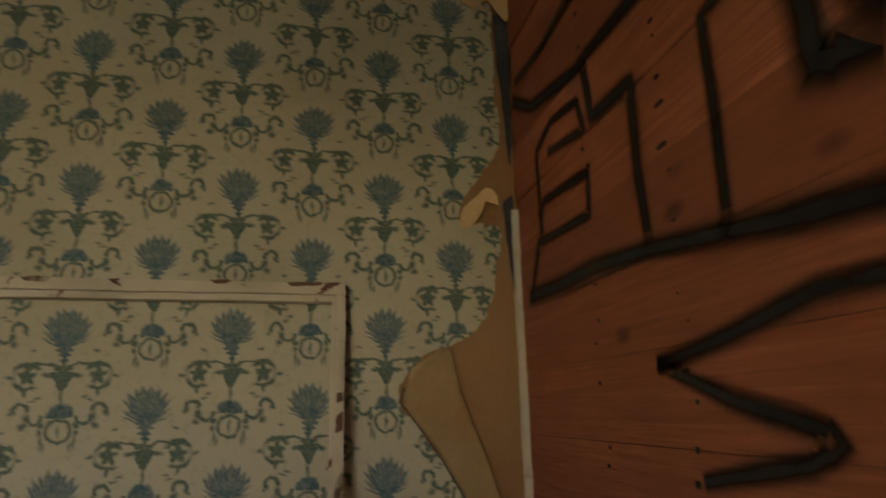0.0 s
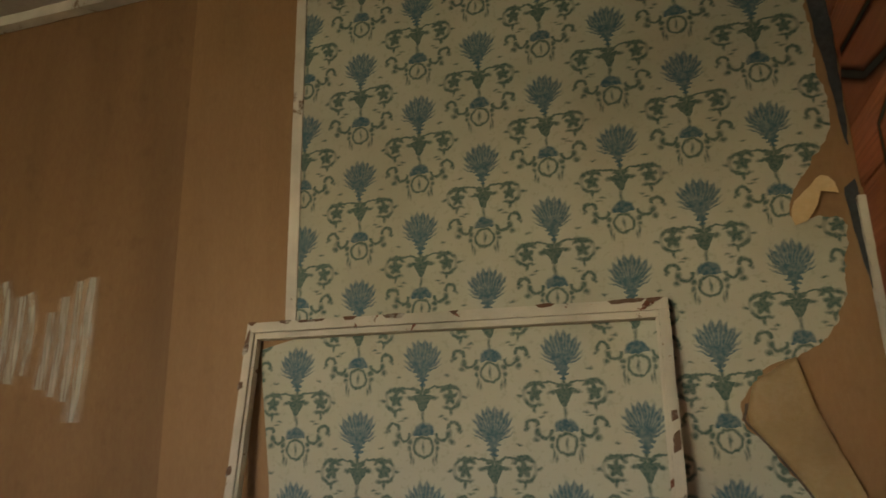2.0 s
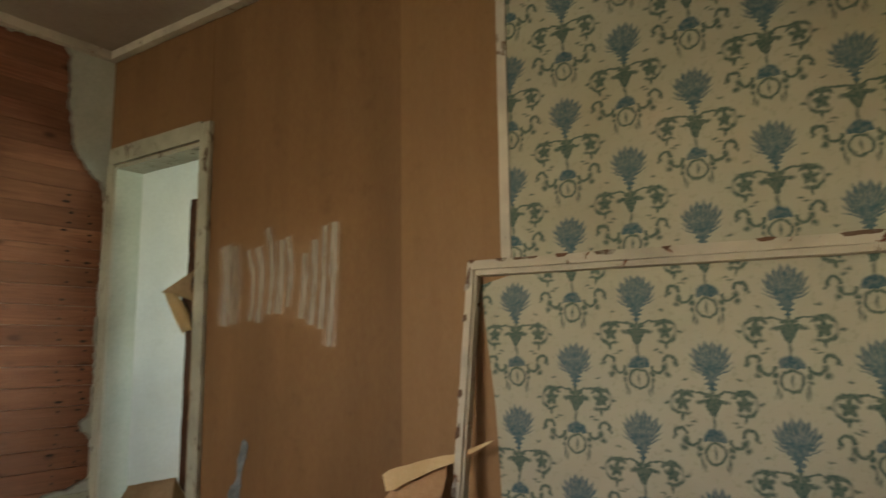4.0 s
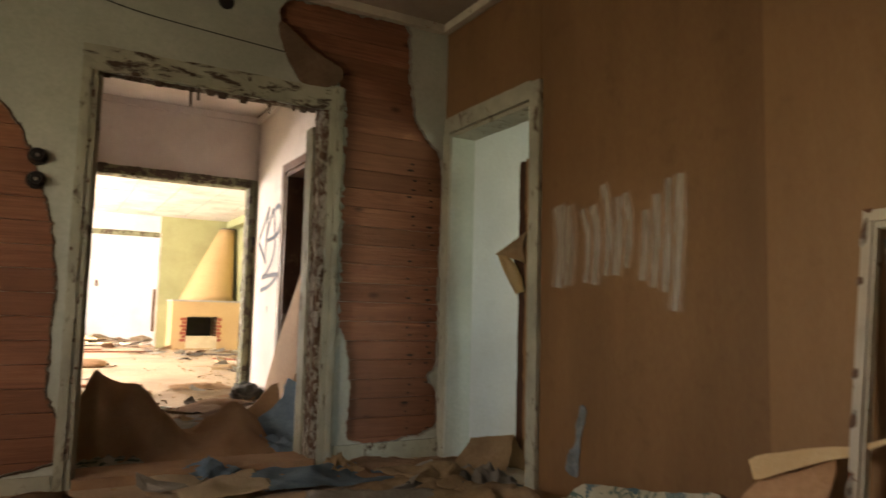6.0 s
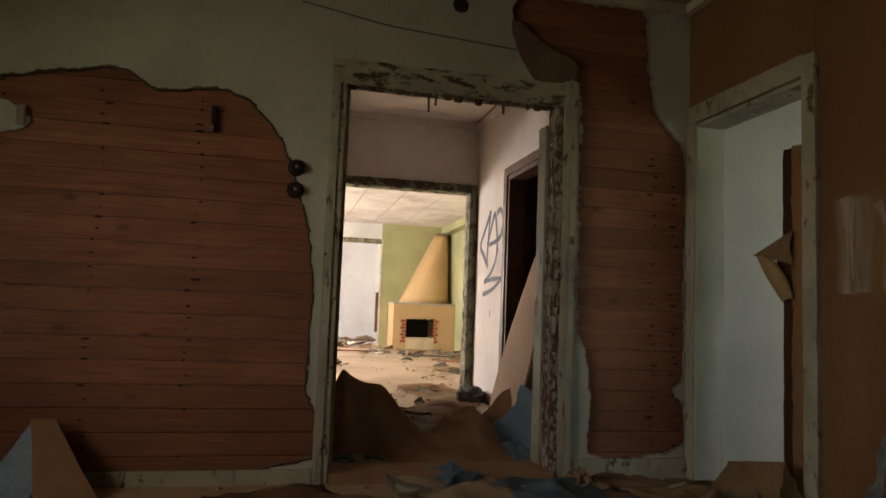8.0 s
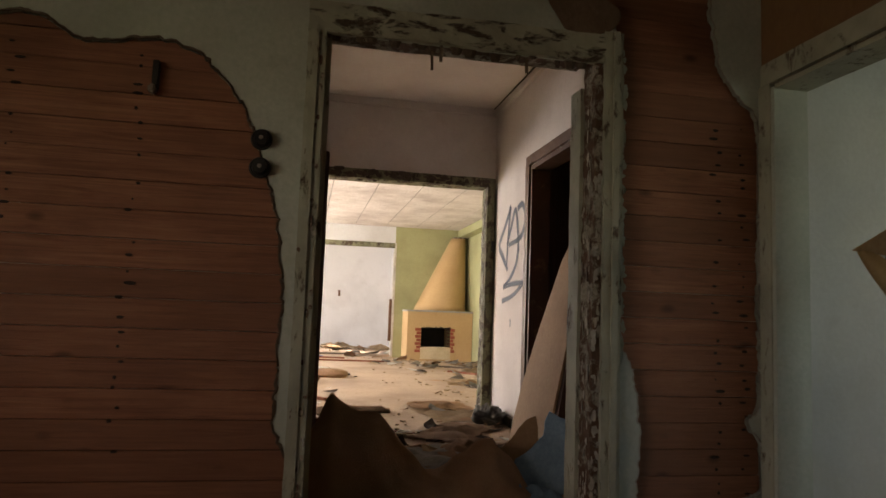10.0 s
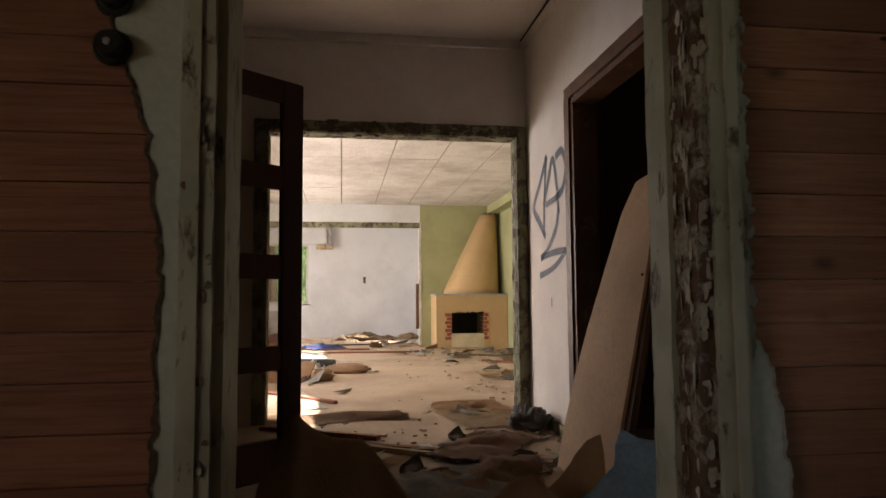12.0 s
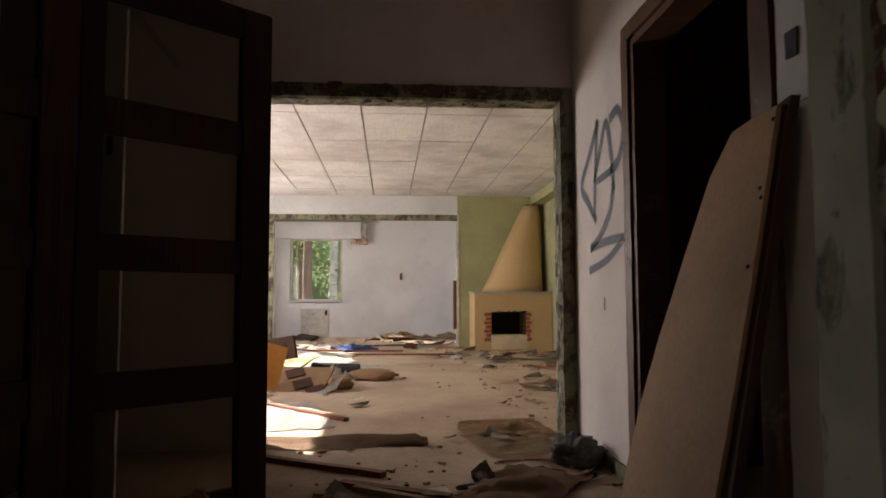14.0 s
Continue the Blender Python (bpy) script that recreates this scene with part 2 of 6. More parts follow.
def spray_material(name, colour, strength=0.9, core=0.35, brushed=False):
    """Spray paint with soft, speckled edges."""
    m, n, l, p = material(name, 0.6)
    p.inputs["Base Color"].default_value = (*colour, 1)
    tc = n.new("ShaderNodeTexCoord")
    sep = n.new("ShaderNodeSeparateXYZ")
    l.new(tc.outputs["UV"], sep.inputs[0])
    edge = calc(n, l, "MULTIPLY", calc(n, l, "ABSOLUTE", calc(n, l, "SUBTRACT", sep.outputs[1], 0.5)), 2.0)
    r = n.new("ShaderNodeMapRange")
    r.interpolation_type = "SMOOTHSTEP"
    r.inputs["From Min"].default_value, r.inputs["From Max"].default_value = 1.0, core
    l.new(edge, r.inputs["Value"])
    w = place_of(n, l)
    streak = noisy(n, l, place_of(n, l, (2.2, 1, 0.12)), 40, 5, 0.4, 0.62) if brushed else noisy(n, l, w, 14, 6, 0.2, 0.6)
    fac = calc(n, l, "MULTIPLY", calc(n, l, "MULTIPLY", r.outputs[0], strength), calc(n, l, "ADD", 0.58 if brushed else 0.85, calc(n, l, "MULTIPLY", streak, 0.42 if brushed else 0.15)))
    clear = n.new("ShaderNodeBsdfTransparent")
    mix = n.new("ShaderNodeMixShader")
    l.new(fac, mix.inputs[0])
    l.new(clear.outputs[0], mix.inputs[1])
    l.new(p.outputs[0], mix.inputs[2])
    l.new(mix.outputs[0], n["Material Output"].inputs["Surface"])
    return m


def glass_material(name="window_glass", tint=(1, 1, 1), gloss_share=0.06):
    m, n, l, p = material(name, 0.05)
    clear, gloss, mix = n.new("ShaderNodeBsdfTransparent"), n.new("ShaderNodeBsdfGlossy"), n.new("ShaderNodeMixShader")
    gloss.inputs["Roughness"].default_value = 0.04
    clear.inputs["Color"].default_value = (*tint, 1)
    mix.inputs[0].default_value = gloss_share
    l.new(clear.outputs[0], mix.inputs[1])
    l.new(gloss.outputs[0], mix.inputs[2])
    l.new(mix.outputs[0], n["Material Output"].inputs["Surface"])
    return m


PLANK = timber("reddish_planks", (0.40, 0.185, 0.108), (0.175, 0.068, 0.042), "y")
PLANK_DARK = timber("stained_planks", (0.47, 0.155, 0.078), (0.25, 0.08, 0.042), "y")
# real on doors and battens; on the hall south and closet walls it paints shade
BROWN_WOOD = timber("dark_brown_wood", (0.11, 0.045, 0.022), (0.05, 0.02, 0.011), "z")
PALE_WOOD = timber("pale_wood", (0.42, 0.27, 0.13), (0.27, 0.15, 0.07), "z")
HARDBOARD = surface("brown_hardboard", (0.205, 0.112, 0.055), (0.125, 0.069, 0.032), (0.225, 0.132, 0.062), 0.6, 90, 2.2, 0.1, (1, 1, 0.35), 0.7, (1, 1, 0.12))
HARDBOARD_PALE = surface("paler_hardboard", (0.27, 0.156, 0.074), (0.18, 0.1, 0.046), (0.295, 0.174, 0.084), 0.6, 90, 2.4, 0.1, (1, 1, 0.35), 0.6, (1, 1, 0.12))
BOARD = surface("tan_fibreboard", (0.44, 0.27, 0.15), (0.31, 0.17, 0.085), (0.5, 0.32, 0.18), 0.75, 45, 1.8, 0.15)
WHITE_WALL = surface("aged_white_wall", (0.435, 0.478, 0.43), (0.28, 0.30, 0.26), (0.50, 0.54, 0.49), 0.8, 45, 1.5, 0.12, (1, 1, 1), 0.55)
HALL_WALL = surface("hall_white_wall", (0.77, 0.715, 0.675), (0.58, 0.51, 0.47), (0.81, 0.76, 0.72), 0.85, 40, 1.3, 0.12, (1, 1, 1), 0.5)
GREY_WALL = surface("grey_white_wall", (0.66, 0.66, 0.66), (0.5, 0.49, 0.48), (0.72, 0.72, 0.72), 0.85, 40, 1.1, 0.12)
GREEN_WALL = surface("olive_green_wall", (0.36, 0.36, 0.185), (0.26, 0.255, 0.125), (0.40, 0.40, 0.215), 0.85, 50, 1.4, 0.12)
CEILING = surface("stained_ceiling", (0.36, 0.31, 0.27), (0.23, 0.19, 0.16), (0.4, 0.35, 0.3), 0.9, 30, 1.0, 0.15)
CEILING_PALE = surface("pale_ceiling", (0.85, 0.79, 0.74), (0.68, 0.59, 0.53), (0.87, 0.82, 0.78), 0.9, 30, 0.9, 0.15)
PANEL = surface("ceiling_board", (0.66, 0.61, 0.57), (0.40, 0.34, 0.31), (0.74, 0.70, 0.66), 0.9, 18, 1.3, 0.2, (0.35, 1.6, 1), 0.75)
FLOOR = surface("dusty_floor", (0.46, 0.345, 0.245), (0.26, 0.18, 0.12), (0.54, 0.42, 0.31), 0.8, 30, 1.0, 0.3)
CASING = peeling("flaking_white_paint", (0.42, 0.43, 0.35), (0.13, 0.09, 0.06), 0.56, 0.64, 15, 0.6, (1, 1, 0.45))
CASING_HEAD = peeling("flaking_white_head_paint", (0.42, 0.43, 0.35), (0.11, 0.08, 0.055), 0.51, 0.57, 13, 0.6, (1, 0.4, 1.3))
FRAME_PAINT = peeling("chipped_cream_paint", (0.53, 0.49, 0.40), (0.2, 0.07, 0.035), 0.615, 0.625, 10, 0.55)
GREEN_CASING = peeling("flaking_green_paint", (0.27, 0.265, 0.16), (0.10, 0.07, 0.045), 0.48, 0.56, 9, 0.65, (1, 1, 0.7))
BROWN_CASING = peeling("worn_brown_varnish", (0.14, 0.065, 0.032), (0.34, 0.2, 0.1), 0.58, 0.66, 8, 0.45)
ROT = peeling("rotten_jamb_wood", (0.14, 0.085, 0.058), (0.46, 0.43, 0.37), 0.49, 0.56, 11, 0.8)
TRIM = peeling("old_white_trim", (0.62, 0.58, 0.50), (0.3, 0.2, 0.13), 0.6, 0.66, 12, 0.6)
WALLPAPER = wallpaper_material()
PAPER_BACK = surface("tan_paper_back", (0.6, 0.44, 0.24), (0.46, 0.31, 0.15), (0.65, 0.5, 0.29), 0.8, 60, 3, 0.15)
FELT = surface("stiff_felt", (0.50, 0.315, 0.19), (0.36, 0.21, 0.12), (0.57, 0.375, 0.24), 0.95, 120, 3, 0.4)
CARPET = surface("brown_felt", (0.36, 0.23, 0.145), (0.22, 0.13, 0.08), (0.42, 0.275, 0.18), 0.95, 120, 3, 0.4)
PAPER_TAN = surface("dirty_tan_paper", (0.44, 0.32, 0.195), (0.26, 0.175, 0.1), (0.52, 0.39, 0.25), 0.85, 50, 4, 0.2)
PAPER_WHITE = surface("dirty_white_paper", (0.6, 0.58, 0.52), (0.36, 0.32, 0.26), (0.68, 0.66, 0.6), 0.85, 50, 4, 0.2)
STICK = surface("red_brown_batten", (0.22, 0.075, 0.04), (0.12, 0.04, 0.022), (0.28, 0.11, 0.06), 0.7, 60, 4, 0.3)
CARDBOARD_GREY = surface("dirty_brown_board", (0.165, 0.112, 0.075), (0.10, 0.065, 0.042), (0.20, 0.14, 0.095), 0.85, 50, 4, 0.2)
PAPER_PALE = surface("pale_tan_paper", (0.70, 0.60, 0.45), (0.50, 0.40, 0.28), (0.76, 0.67, 0.52), 0.85, 50, 4, 0.15)
PAPER_GREY = surface("grey_paper", (0.36, 0.34, 0.30), (0.2, 0.18, 0.15), (0.44, 0.42, 0.38), 0.85, 50, 4, 0.2)
PAPER_BLUE = surface("faded_blue_paper", (0.20, 0.31, 0.43), (0.13, 0.19, 0.26), (0.27, 0.39, 0.51), 0.8, 60, 5, 0.2)
SCAR_BLUE = surface("grey_blue_torn_layer", (0.155, 0.20, 0.23), (0.07, 0.085, 0.095), (0.24, 0.28, 0.30), 0.85, 60, 9, 0.3, (1, 1, 1), 0.9)
CLOTH_BLUE = surface("bright_blue_tarp", (0.035, 0.07, 0.24), (0.02, 0.035, 0.12), (0.06, 0.11, 0.32), 0.5, 60, 5, 0.2)
DARK_BITS = surface("dark_rubble", (0.10, 0.075, 0.055), (0.05, 0.035, 0.025), (0.15, 0.115, 0.085), 0.9, 60, 6, 0.4)
STUCCO = surface("ochre_plaster", (0.50, 0.335, 0.165), (0.40, 0.25, 0.11), (0.54, 0.37, 0.19), 0.85, 35, 1.2, 0.2, (1, 1, 1), 0.4)
BRICK = surface("red_brick", (0.30, 0.075, 0.045), (0.18, 0.04, 0.025), (0.36, 0.1, 0.06), 0.85, 70, 9, 0.3)
SOOT = surface("sooty_masonry", (0.02, 0.018, 0.017), (0.01, 0.009, 0.009), (0.035, 0.03, 0.028), 0.95, 30, 4, 0.3)
LEDGE = surface("pale_stone_ledge", (0.6, 0.5, 0.33), (0.42, 0.33, 0.2), (0.65, 0.55, 0.38), 0.8, 30, 4, 0.2)
BLACK = surface("black_plastic", (0.02, 0.02, 0.02), (0.012, 0.012, 0.012), (0.03, 0.03, 0.03), 0.35, 40, 5, 0.1)
SACK = surface("grey_sacking", (0.15, 0.148, 0.135), (0.06, 0.057, 0.05), (0.19, 0.185, 0.17), 0.9, 40, 6, 0.4)
NAIL = surface("dark_nail_heads", (0.03, 0.022, 0.018), (0.015, 0.012, 0.01), (0.045, 0.03, 0.024), 0.95, 60, 8, 0.2)
CLAMP = surface("dull_metal", (0.28, 0.26, 0.23), (0.12, 0.08, 0.05), (0.33, 0.31, 0.29), 0.5, 60, 8, 0.2)
DARK_STRIP = surface("blackened_paper_strip", (0.045, 0.05, 0.058), (0.02, 0.022, 0.026), (0.07, 0.078, 0.09), 0.6, 50, 5, 0.2)
ORANGE = surface("orange_board", (0.50, 0.235, 0.05), (0.36, 0.15, 0.03), (0.55, 0.27, 0.07), 0.6, 40, 3, 0.15)
CUSHION = surface("tan_cushion_cloth", (0.29, 0.17, 0.095), (0.18, 0.1, 0.05), (0.34, 0.21, 0.125), 0.9, 100, 4, 0.3)
SOIL = surface("forest_ground", (0.10, 0.11, 0.05), (0.05, 0.05, 0.025), (0.14, 0.16, 0.07), 0.95, 8, 0.8, 0.4)
BARK = surface("pine_bark", (0.20, 0.12, 0.08), (0.10, 0.06, 0.04), (0.26, 0.17, 0.12), 0.95, 20, 4, 0.5, (1, 1, 0.3))
BIRCH = peeling("birch_bark", (0.62, 0.60, 0.55), (0.05, 0.045, 0.04), 0.56, 0.62, 5, 0.8, (0.5, 0.5, 2.4))
LEAF = surface("summer_leaves", (0.09, 0.14, 0.055), (0.05, 0.085, 0.03), (0.14, 0.2, 0.085), 0.6, 3, 0.6, 0.1)
leaf_nodes, leaf_links = LEAF.node_tree.nodes, LEAF.node_tree.links
glow, blend = leaf_nodes.new("ShaderNodeBsdfTranslucent"), leaf_nodes.new("ShaderNodeMixShader")
glow.inputs["Color"].default_value = (0.15, 0.22, 0.085, 1)
blend.inputs[0].default_value = 0.5
leaf_links.new(leaf_nodes["Principled BSDF"].outputs[0], blend.inputs[1])
leaf_links.new(glow.outputs[0], blend.inputs[2])
leaf_links.new(blend.outputs[0], leaf_nodes["Material Output"].inputs["Surface"])
FOREST = surface("distant_foliage", (0.13, 0.2, 0.06), (0.05, 0.08, 0.025), (0.2, 0.3, 0.1), 0.9, 2.5, 0.5, 0.3)
GLASS = glass_material()
# tint dims what is seen through the door panes, in place of shade there
SHADE_GLASS = glass_material("shade_tinted_door_glass", (0.72, 0.69, 0.66), 0.012)
SPRAY_BLACK = spray_material("black_spray", (0.012, 0.011, 0.011), 0.98, 0.1)
SPRAY_BLUE = spray_material("blue_grey_spray", (0.10, 0.125, 0.17), 0.85)
SCUFF = spray_material("pale_filler_smear", (0.56, 0.52, 0.45), 0.66, 0.0, True)


# ---- makers ----
def link_mesh(name, bm, mat, parent=None, label=""):
    me = bpy.data.meshes.new(name)
    bmesh.ops.recalc_face_normals(bm, faces=bm.faces)
    bm.to_mesh(me)
    bm.free()
    me.materials.append(mat)
    ob = new(name, me)
    if parent:
        ob.parent = parent
    return tagged(ob, label) if label else ob


def part(name, bm, material_, parent, label=""):
    return link_mesh(name, bm, material_, parent, label)


def thing(name, label, category, group="", kind="", at=None):
    ob = new(name)
    ob.empty_display_size = 0.1
    if at is not None:
        ob.matrix_world = at
    return tagged(ob, label, category, group, kind)


def box(x0, x1, y0, y1, z0, z1, bevel=0.0, bm=None):
    bm = bm or bmesh.new()
    made = bmesh.ops.create_cube(bm, size=1)
    for v in made["verts"]:
        v.co = Vector(((x0 + x1) / 2 + v.co.x * (x1 - x0), (y0 + y1) / 2 + v.co.y * (y1 - y0), (z0 + z1) / 2 + v.co.z * (z1 - z0)))
    if bevel:
        edges = list({e for v in made["verts"] for e in v.link_edges})
        bmesh.ops.bevel(bm, geom=edges, offset=bevel, segments=2, affect="EDGES")
    return bm


def boxes(*sizes):
    bm = bmesh.new()
    for s in sizes:
        box(*s, bm=bm)
    return bm


def structure(name, bm, mat, label="", category=""):
    return tagged(link_mesh(name, bm, mat), label, category, "", "structure")


def worn(x0, x1, y0, y1, z0, z1, amp=0.004, step=0.06, seed=0.0):
    """A batten whose faces and edges are uneven."""
    bm = box(x0, x1, y0, y1, z0, z1)
    size = (x1 - x0, y1 - y0, z1 - z0)
    for axis in range(3):
        cuts = min(60, int(size[axis] / step))
        for c in range(1, cuts + 1):
            co, no = Vector((x0, y0, z0)), Vector((0, 0, 0))
            co[axis] += size[axis] * c / (cuts + 1)
            no[axis] = 1
            bmesh.ops.bisect_plane(bm, geom=bm.verts[:] + bm.edges[:] + bm.faces[:], plane_co=co, plane_no=no)
    for v in bm.verts:
        v.co += noise.noise_vector(v.co * 14 + Vector((seed, seed * 2, 0))) * amp
    return bm


def torn(points, step=0.04, amp=0.012, seed=0.0, closed=True, curve=True):
    """A ragged outline along a few control points."""
    out, n = [], len(points)
    for i in range(n if closed else n - 1):
        p0, p1, p2, p3 = (Vector(points[(i + k) % n]) if closed else Vector(points[max(0, min(n - 1, i + k))]) for k in (-1, 0, 1, 2))
        steps = max(1, int((p2 - p1).length / step))
        for s in range(steps):
            t = s / steps
            q = 0.5 * ((2 * p1) + (p2 - p0) * t + (2 * p0 - 5 * p1 + 4 * p2 - p3) * t * t + (3 * p1 - p0 - 3 * p2 + p3) * t ** 3) if curve else p1.lerp(p2, t)
            d = noise.noise_vector(Vector((q.x * 9 + seed, q.y * 9, seed))) * 0.7 + noise.noise_vector(Vector((q.x * 31, q.y * 31 + seed, seed))) * 0.6 + noise.noise_vector(Vector((q.x * 83, q.y * 83 + seed, seed))) * 0.55
            out.append(Vector((q.x + d.x * amp, q.y + d.y * amp)))
    if not closed:
        out.append(Vector(points[-1]))
    return out


def sheet(outline, holes, to_world, thick):
    """A flat sheet with holes, as thick as given along the way of to_world(u, v, w)."""
    from mathutils.geometry import tessellate_polygon
    loops = [[Vector((p[0], p[1], 0)) for p in ring] for ring in (outline, *holes)]
    flat = [p for ring in loops for p in ring]
    bm = bmesh.new()
    front = [bm.verts.new(to_world(p.x, p.y, 0.0)) for p in flat]
    back = [bm.verts.new(to_world(p.x, p.y, thick)) for p in flat]
    for a, b, c in tessellate_polygon(loops):
        if len({a, b, c}) == 3:
            bm.faces.new((front[a], front[b], front[c]))
            bm.faces.new((back[c], back[b], back[a]))
    k = 0
    for ring in loops:
        n = len(ring)
        for i in range(n):
            a, b = k + i, k + (i + 1) % n
            bm.faces.new((front[a], front[b], back[b], back[a]))
        k += n
    return bm


def rect(u0, u1, v0, v1):
    return [(u0, v0), (u1, v0), (u1, v1), (u0, v1)]


def ribbon(points, width, to_world, bm=None, smooth=True):
    """A sprayed line along control points, with a texture map across it."""
    bm = bm or bmesh.new()
    uv = bm.loops.layers.uv.verify()
    path = torn(points, 0.03, 0.0, 0, False, smooth)
    rows = []
    for i, p in enumerate(path):
        d = (path[min(i + 1, len(path) - 1)] - path[max(i - 1, 0)]).normalized()
        s = Vector((-d.y, d.x)) * width / 2 * (1 + 0.25 * noise.noise(Vector((p.x * 3, p.y * 3, 7))))
        rows.append([bm.verts.new(to_world(*(p + s), 0.0)), bm.verts.new(to_world(*(p - s), 0.0))])
    for i in range(len(rows) - 1):
        f = bm.faces.new((rows[i][0], rows[i + 1][0], rows[i + 1][1], rows[i][1]))
        for loop, v in zip(f.loops, (0, 0, 1, 1)):
            loop[uv].uv = (i / len(rows), v)
    return bm


def crumpled(w, d, height, seed, nx=26, ny=22, ridge=2.6, thick=0.004, ragged=0.08):
    """A rumpled sheet of felt or paper that lies on the floor."""
    bm = bmesh.new()
    s = Vector((seed * 3.7, seed * 1.3, seed))
    grid = []
    for j in range(ny + 1):
        row = []
        for i in range(nx + 1):
            u, v = i / nx - 0.5, j / ny - 0.5
            q = Vector((u * w, v * d, 0))
            edge = noise.noise(Vector((u * 6, v * 6, seed))) * ragged
            k = 1 + edge
            a = 1 - abs(noise.noise(q * ridge / max(w, d) * 1.4 + s)) * 2.1
            b = 1 - abs(noise.noise(q * ridge / max(w, d) * 3.1 + s * 2)) * 2.0
            fall = max(0.0, 1 - max(abs(u), abs(v)) * 1.75)
            z = height * max(0.0, (0.75 * a + 0.25 * b)) * (0.25 + 0.75 * fall) + 0.006
            row.append(bm.verts.new((u * w * k + 0.05 * noise.noise(q * 3 + s), v * d * k + 0.05 * noise.noise(q * 3 - s), z)))
        grid.append(row)
    for j in range(ny):
        for i in range(nx):
            bm.faces.new((grid[j][i], grid[j][i + 1], grid[j + 1][i + 1], grid[j + 1][i]))
    solid = bmesh.ops.solidify(bm, geom=bm.faces[:], thickness=thick)
    for f in bm.faces:
        f.smooth = True
    low = min(v.co.z for v in bm.verts)
    for v in bm.verts:
        v.co.z -= low - 0.002
    return bm


def scrap(w, d, bend, seed, thick=0.004):
    """A torn scrap that curls up a little."""
    r = random.Random(seed)
    n = r.randint(6, 9)
    ring = [(math.cos(a) * w / 2 * r.uniform(0.7, 1.1), math.sin(a) * d / 2 * r.uniform(0.7, 1.1)) for a in (2 * math.pi * (k + r.uniform(-0.3, 0.3)) / n for k in range(n))]
    bm = bmesh.new()
    tilt = r.uniform(0, 6.28)
    rings = []
    for s in (1.0, 0.55):
        rings.append([bm.verts.new((x * s, y * s, bend * max(0, (x * s * math.cos(tilt) + y * s * math.sin(tilt)) / max(w, d) * 2) ** 2)) for x, y in ring])
    for k in range(n):
        bm.faces.new((rings[0][k], rings[0][(k + 1) % n], rings[1][(k + 1) % n], rings[1][k]))
    bm.faces.new(rings[1])
    bmesh.ops.solidify(bm, geom=bm.faces[:], thickness=thick)
    low = min(v.co.z for v in bm.verts)
    for v in bm.verts:
        v.co.z -= low - 0.002
    return bm


# ---- structure ----
WEST, NORTH, EAST, SOUTH = -3.73, 3.148, 1.015, -1.6
BACK = -3.95          # hall face of the west wall
INNER = -7.36         # wall between hall and living room
GREEN = -15.71        # wall behind the fireplace
FAR = -19.6
CEIL, HALL_CEIL = 2.83, 3.01

structure("floor", boxes((FAR - 0.2, EAST + 0.2, -1.7, 5.2, -0.12, 0.0)), FLOOR, "dusty bare floor littered with torn paper", "floor")
structure("ground", boxes((-900, 900, -900, 900, -0.62, -0.5)), SOIL, "mossy forest ground around the house", "ground")

# bedroom shell
wall_west = structure("wall_west", boxes(
    (BACK, WEST - 0.045, SOUTH, 1.06, 0, 3.1), (BACK, WEST - 0.045, 2.31, NORTH + 0.15, 0, 3.1), (BACK, WEST - 0.045, 1.06, 2.31, 2.2, 3.1)),
    HALL_WALL, "plank wall with torn white board skin", "wall")
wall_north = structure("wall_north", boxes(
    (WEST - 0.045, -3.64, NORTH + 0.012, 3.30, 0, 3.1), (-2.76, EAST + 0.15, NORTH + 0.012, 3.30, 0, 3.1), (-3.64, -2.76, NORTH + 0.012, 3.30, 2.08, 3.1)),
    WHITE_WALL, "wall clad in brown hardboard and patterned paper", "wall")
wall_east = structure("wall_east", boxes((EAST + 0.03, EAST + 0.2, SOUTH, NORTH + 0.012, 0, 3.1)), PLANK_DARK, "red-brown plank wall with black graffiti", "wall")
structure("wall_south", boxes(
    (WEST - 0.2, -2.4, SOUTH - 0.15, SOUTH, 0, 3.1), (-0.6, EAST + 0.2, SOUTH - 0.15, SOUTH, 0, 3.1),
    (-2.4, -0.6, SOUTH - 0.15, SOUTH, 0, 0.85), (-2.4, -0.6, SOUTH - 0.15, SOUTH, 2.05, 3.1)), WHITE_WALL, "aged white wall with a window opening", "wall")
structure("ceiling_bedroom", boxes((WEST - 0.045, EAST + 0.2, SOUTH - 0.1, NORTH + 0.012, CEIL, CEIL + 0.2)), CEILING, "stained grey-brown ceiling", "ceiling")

# unseen slab, added only to block direct sun at the bedroom window
structure("porch_roof", boxes((WEST - 0.6, EAST + 0.6, SOUTH - 3.6, SOUTH - 0.15, 2.7, 2.82)), BROWN_WOOD, "unseen roof added to keep sun off the bedroom window", "roof")

# hall shell
RIGHT = 2.83
wall_hall = structure("wall_hall_north", boxes(
    (INNER, -6.24, RIGHT, RIGHT + 0.14, 0, 3.1), (-5.09, BACK, RIGHT, RIGHT + 0.14, 0, 3.1), (-6.24, -5.09, RIGHT, RIGHT + 0.14, 2.21, 3.1)),
    HALL_WALL, "white hall wall with grey-blue spray tag", "wall")
# dark wood colour in place of hall white: the wall's shade is painted in
structure("wall_hall_south", boxes((INNER, BACK, -0.32, -0.18, 0, 3.1)), BROWN_WOOD, "hall wall coloured dark for its shade", "wall")
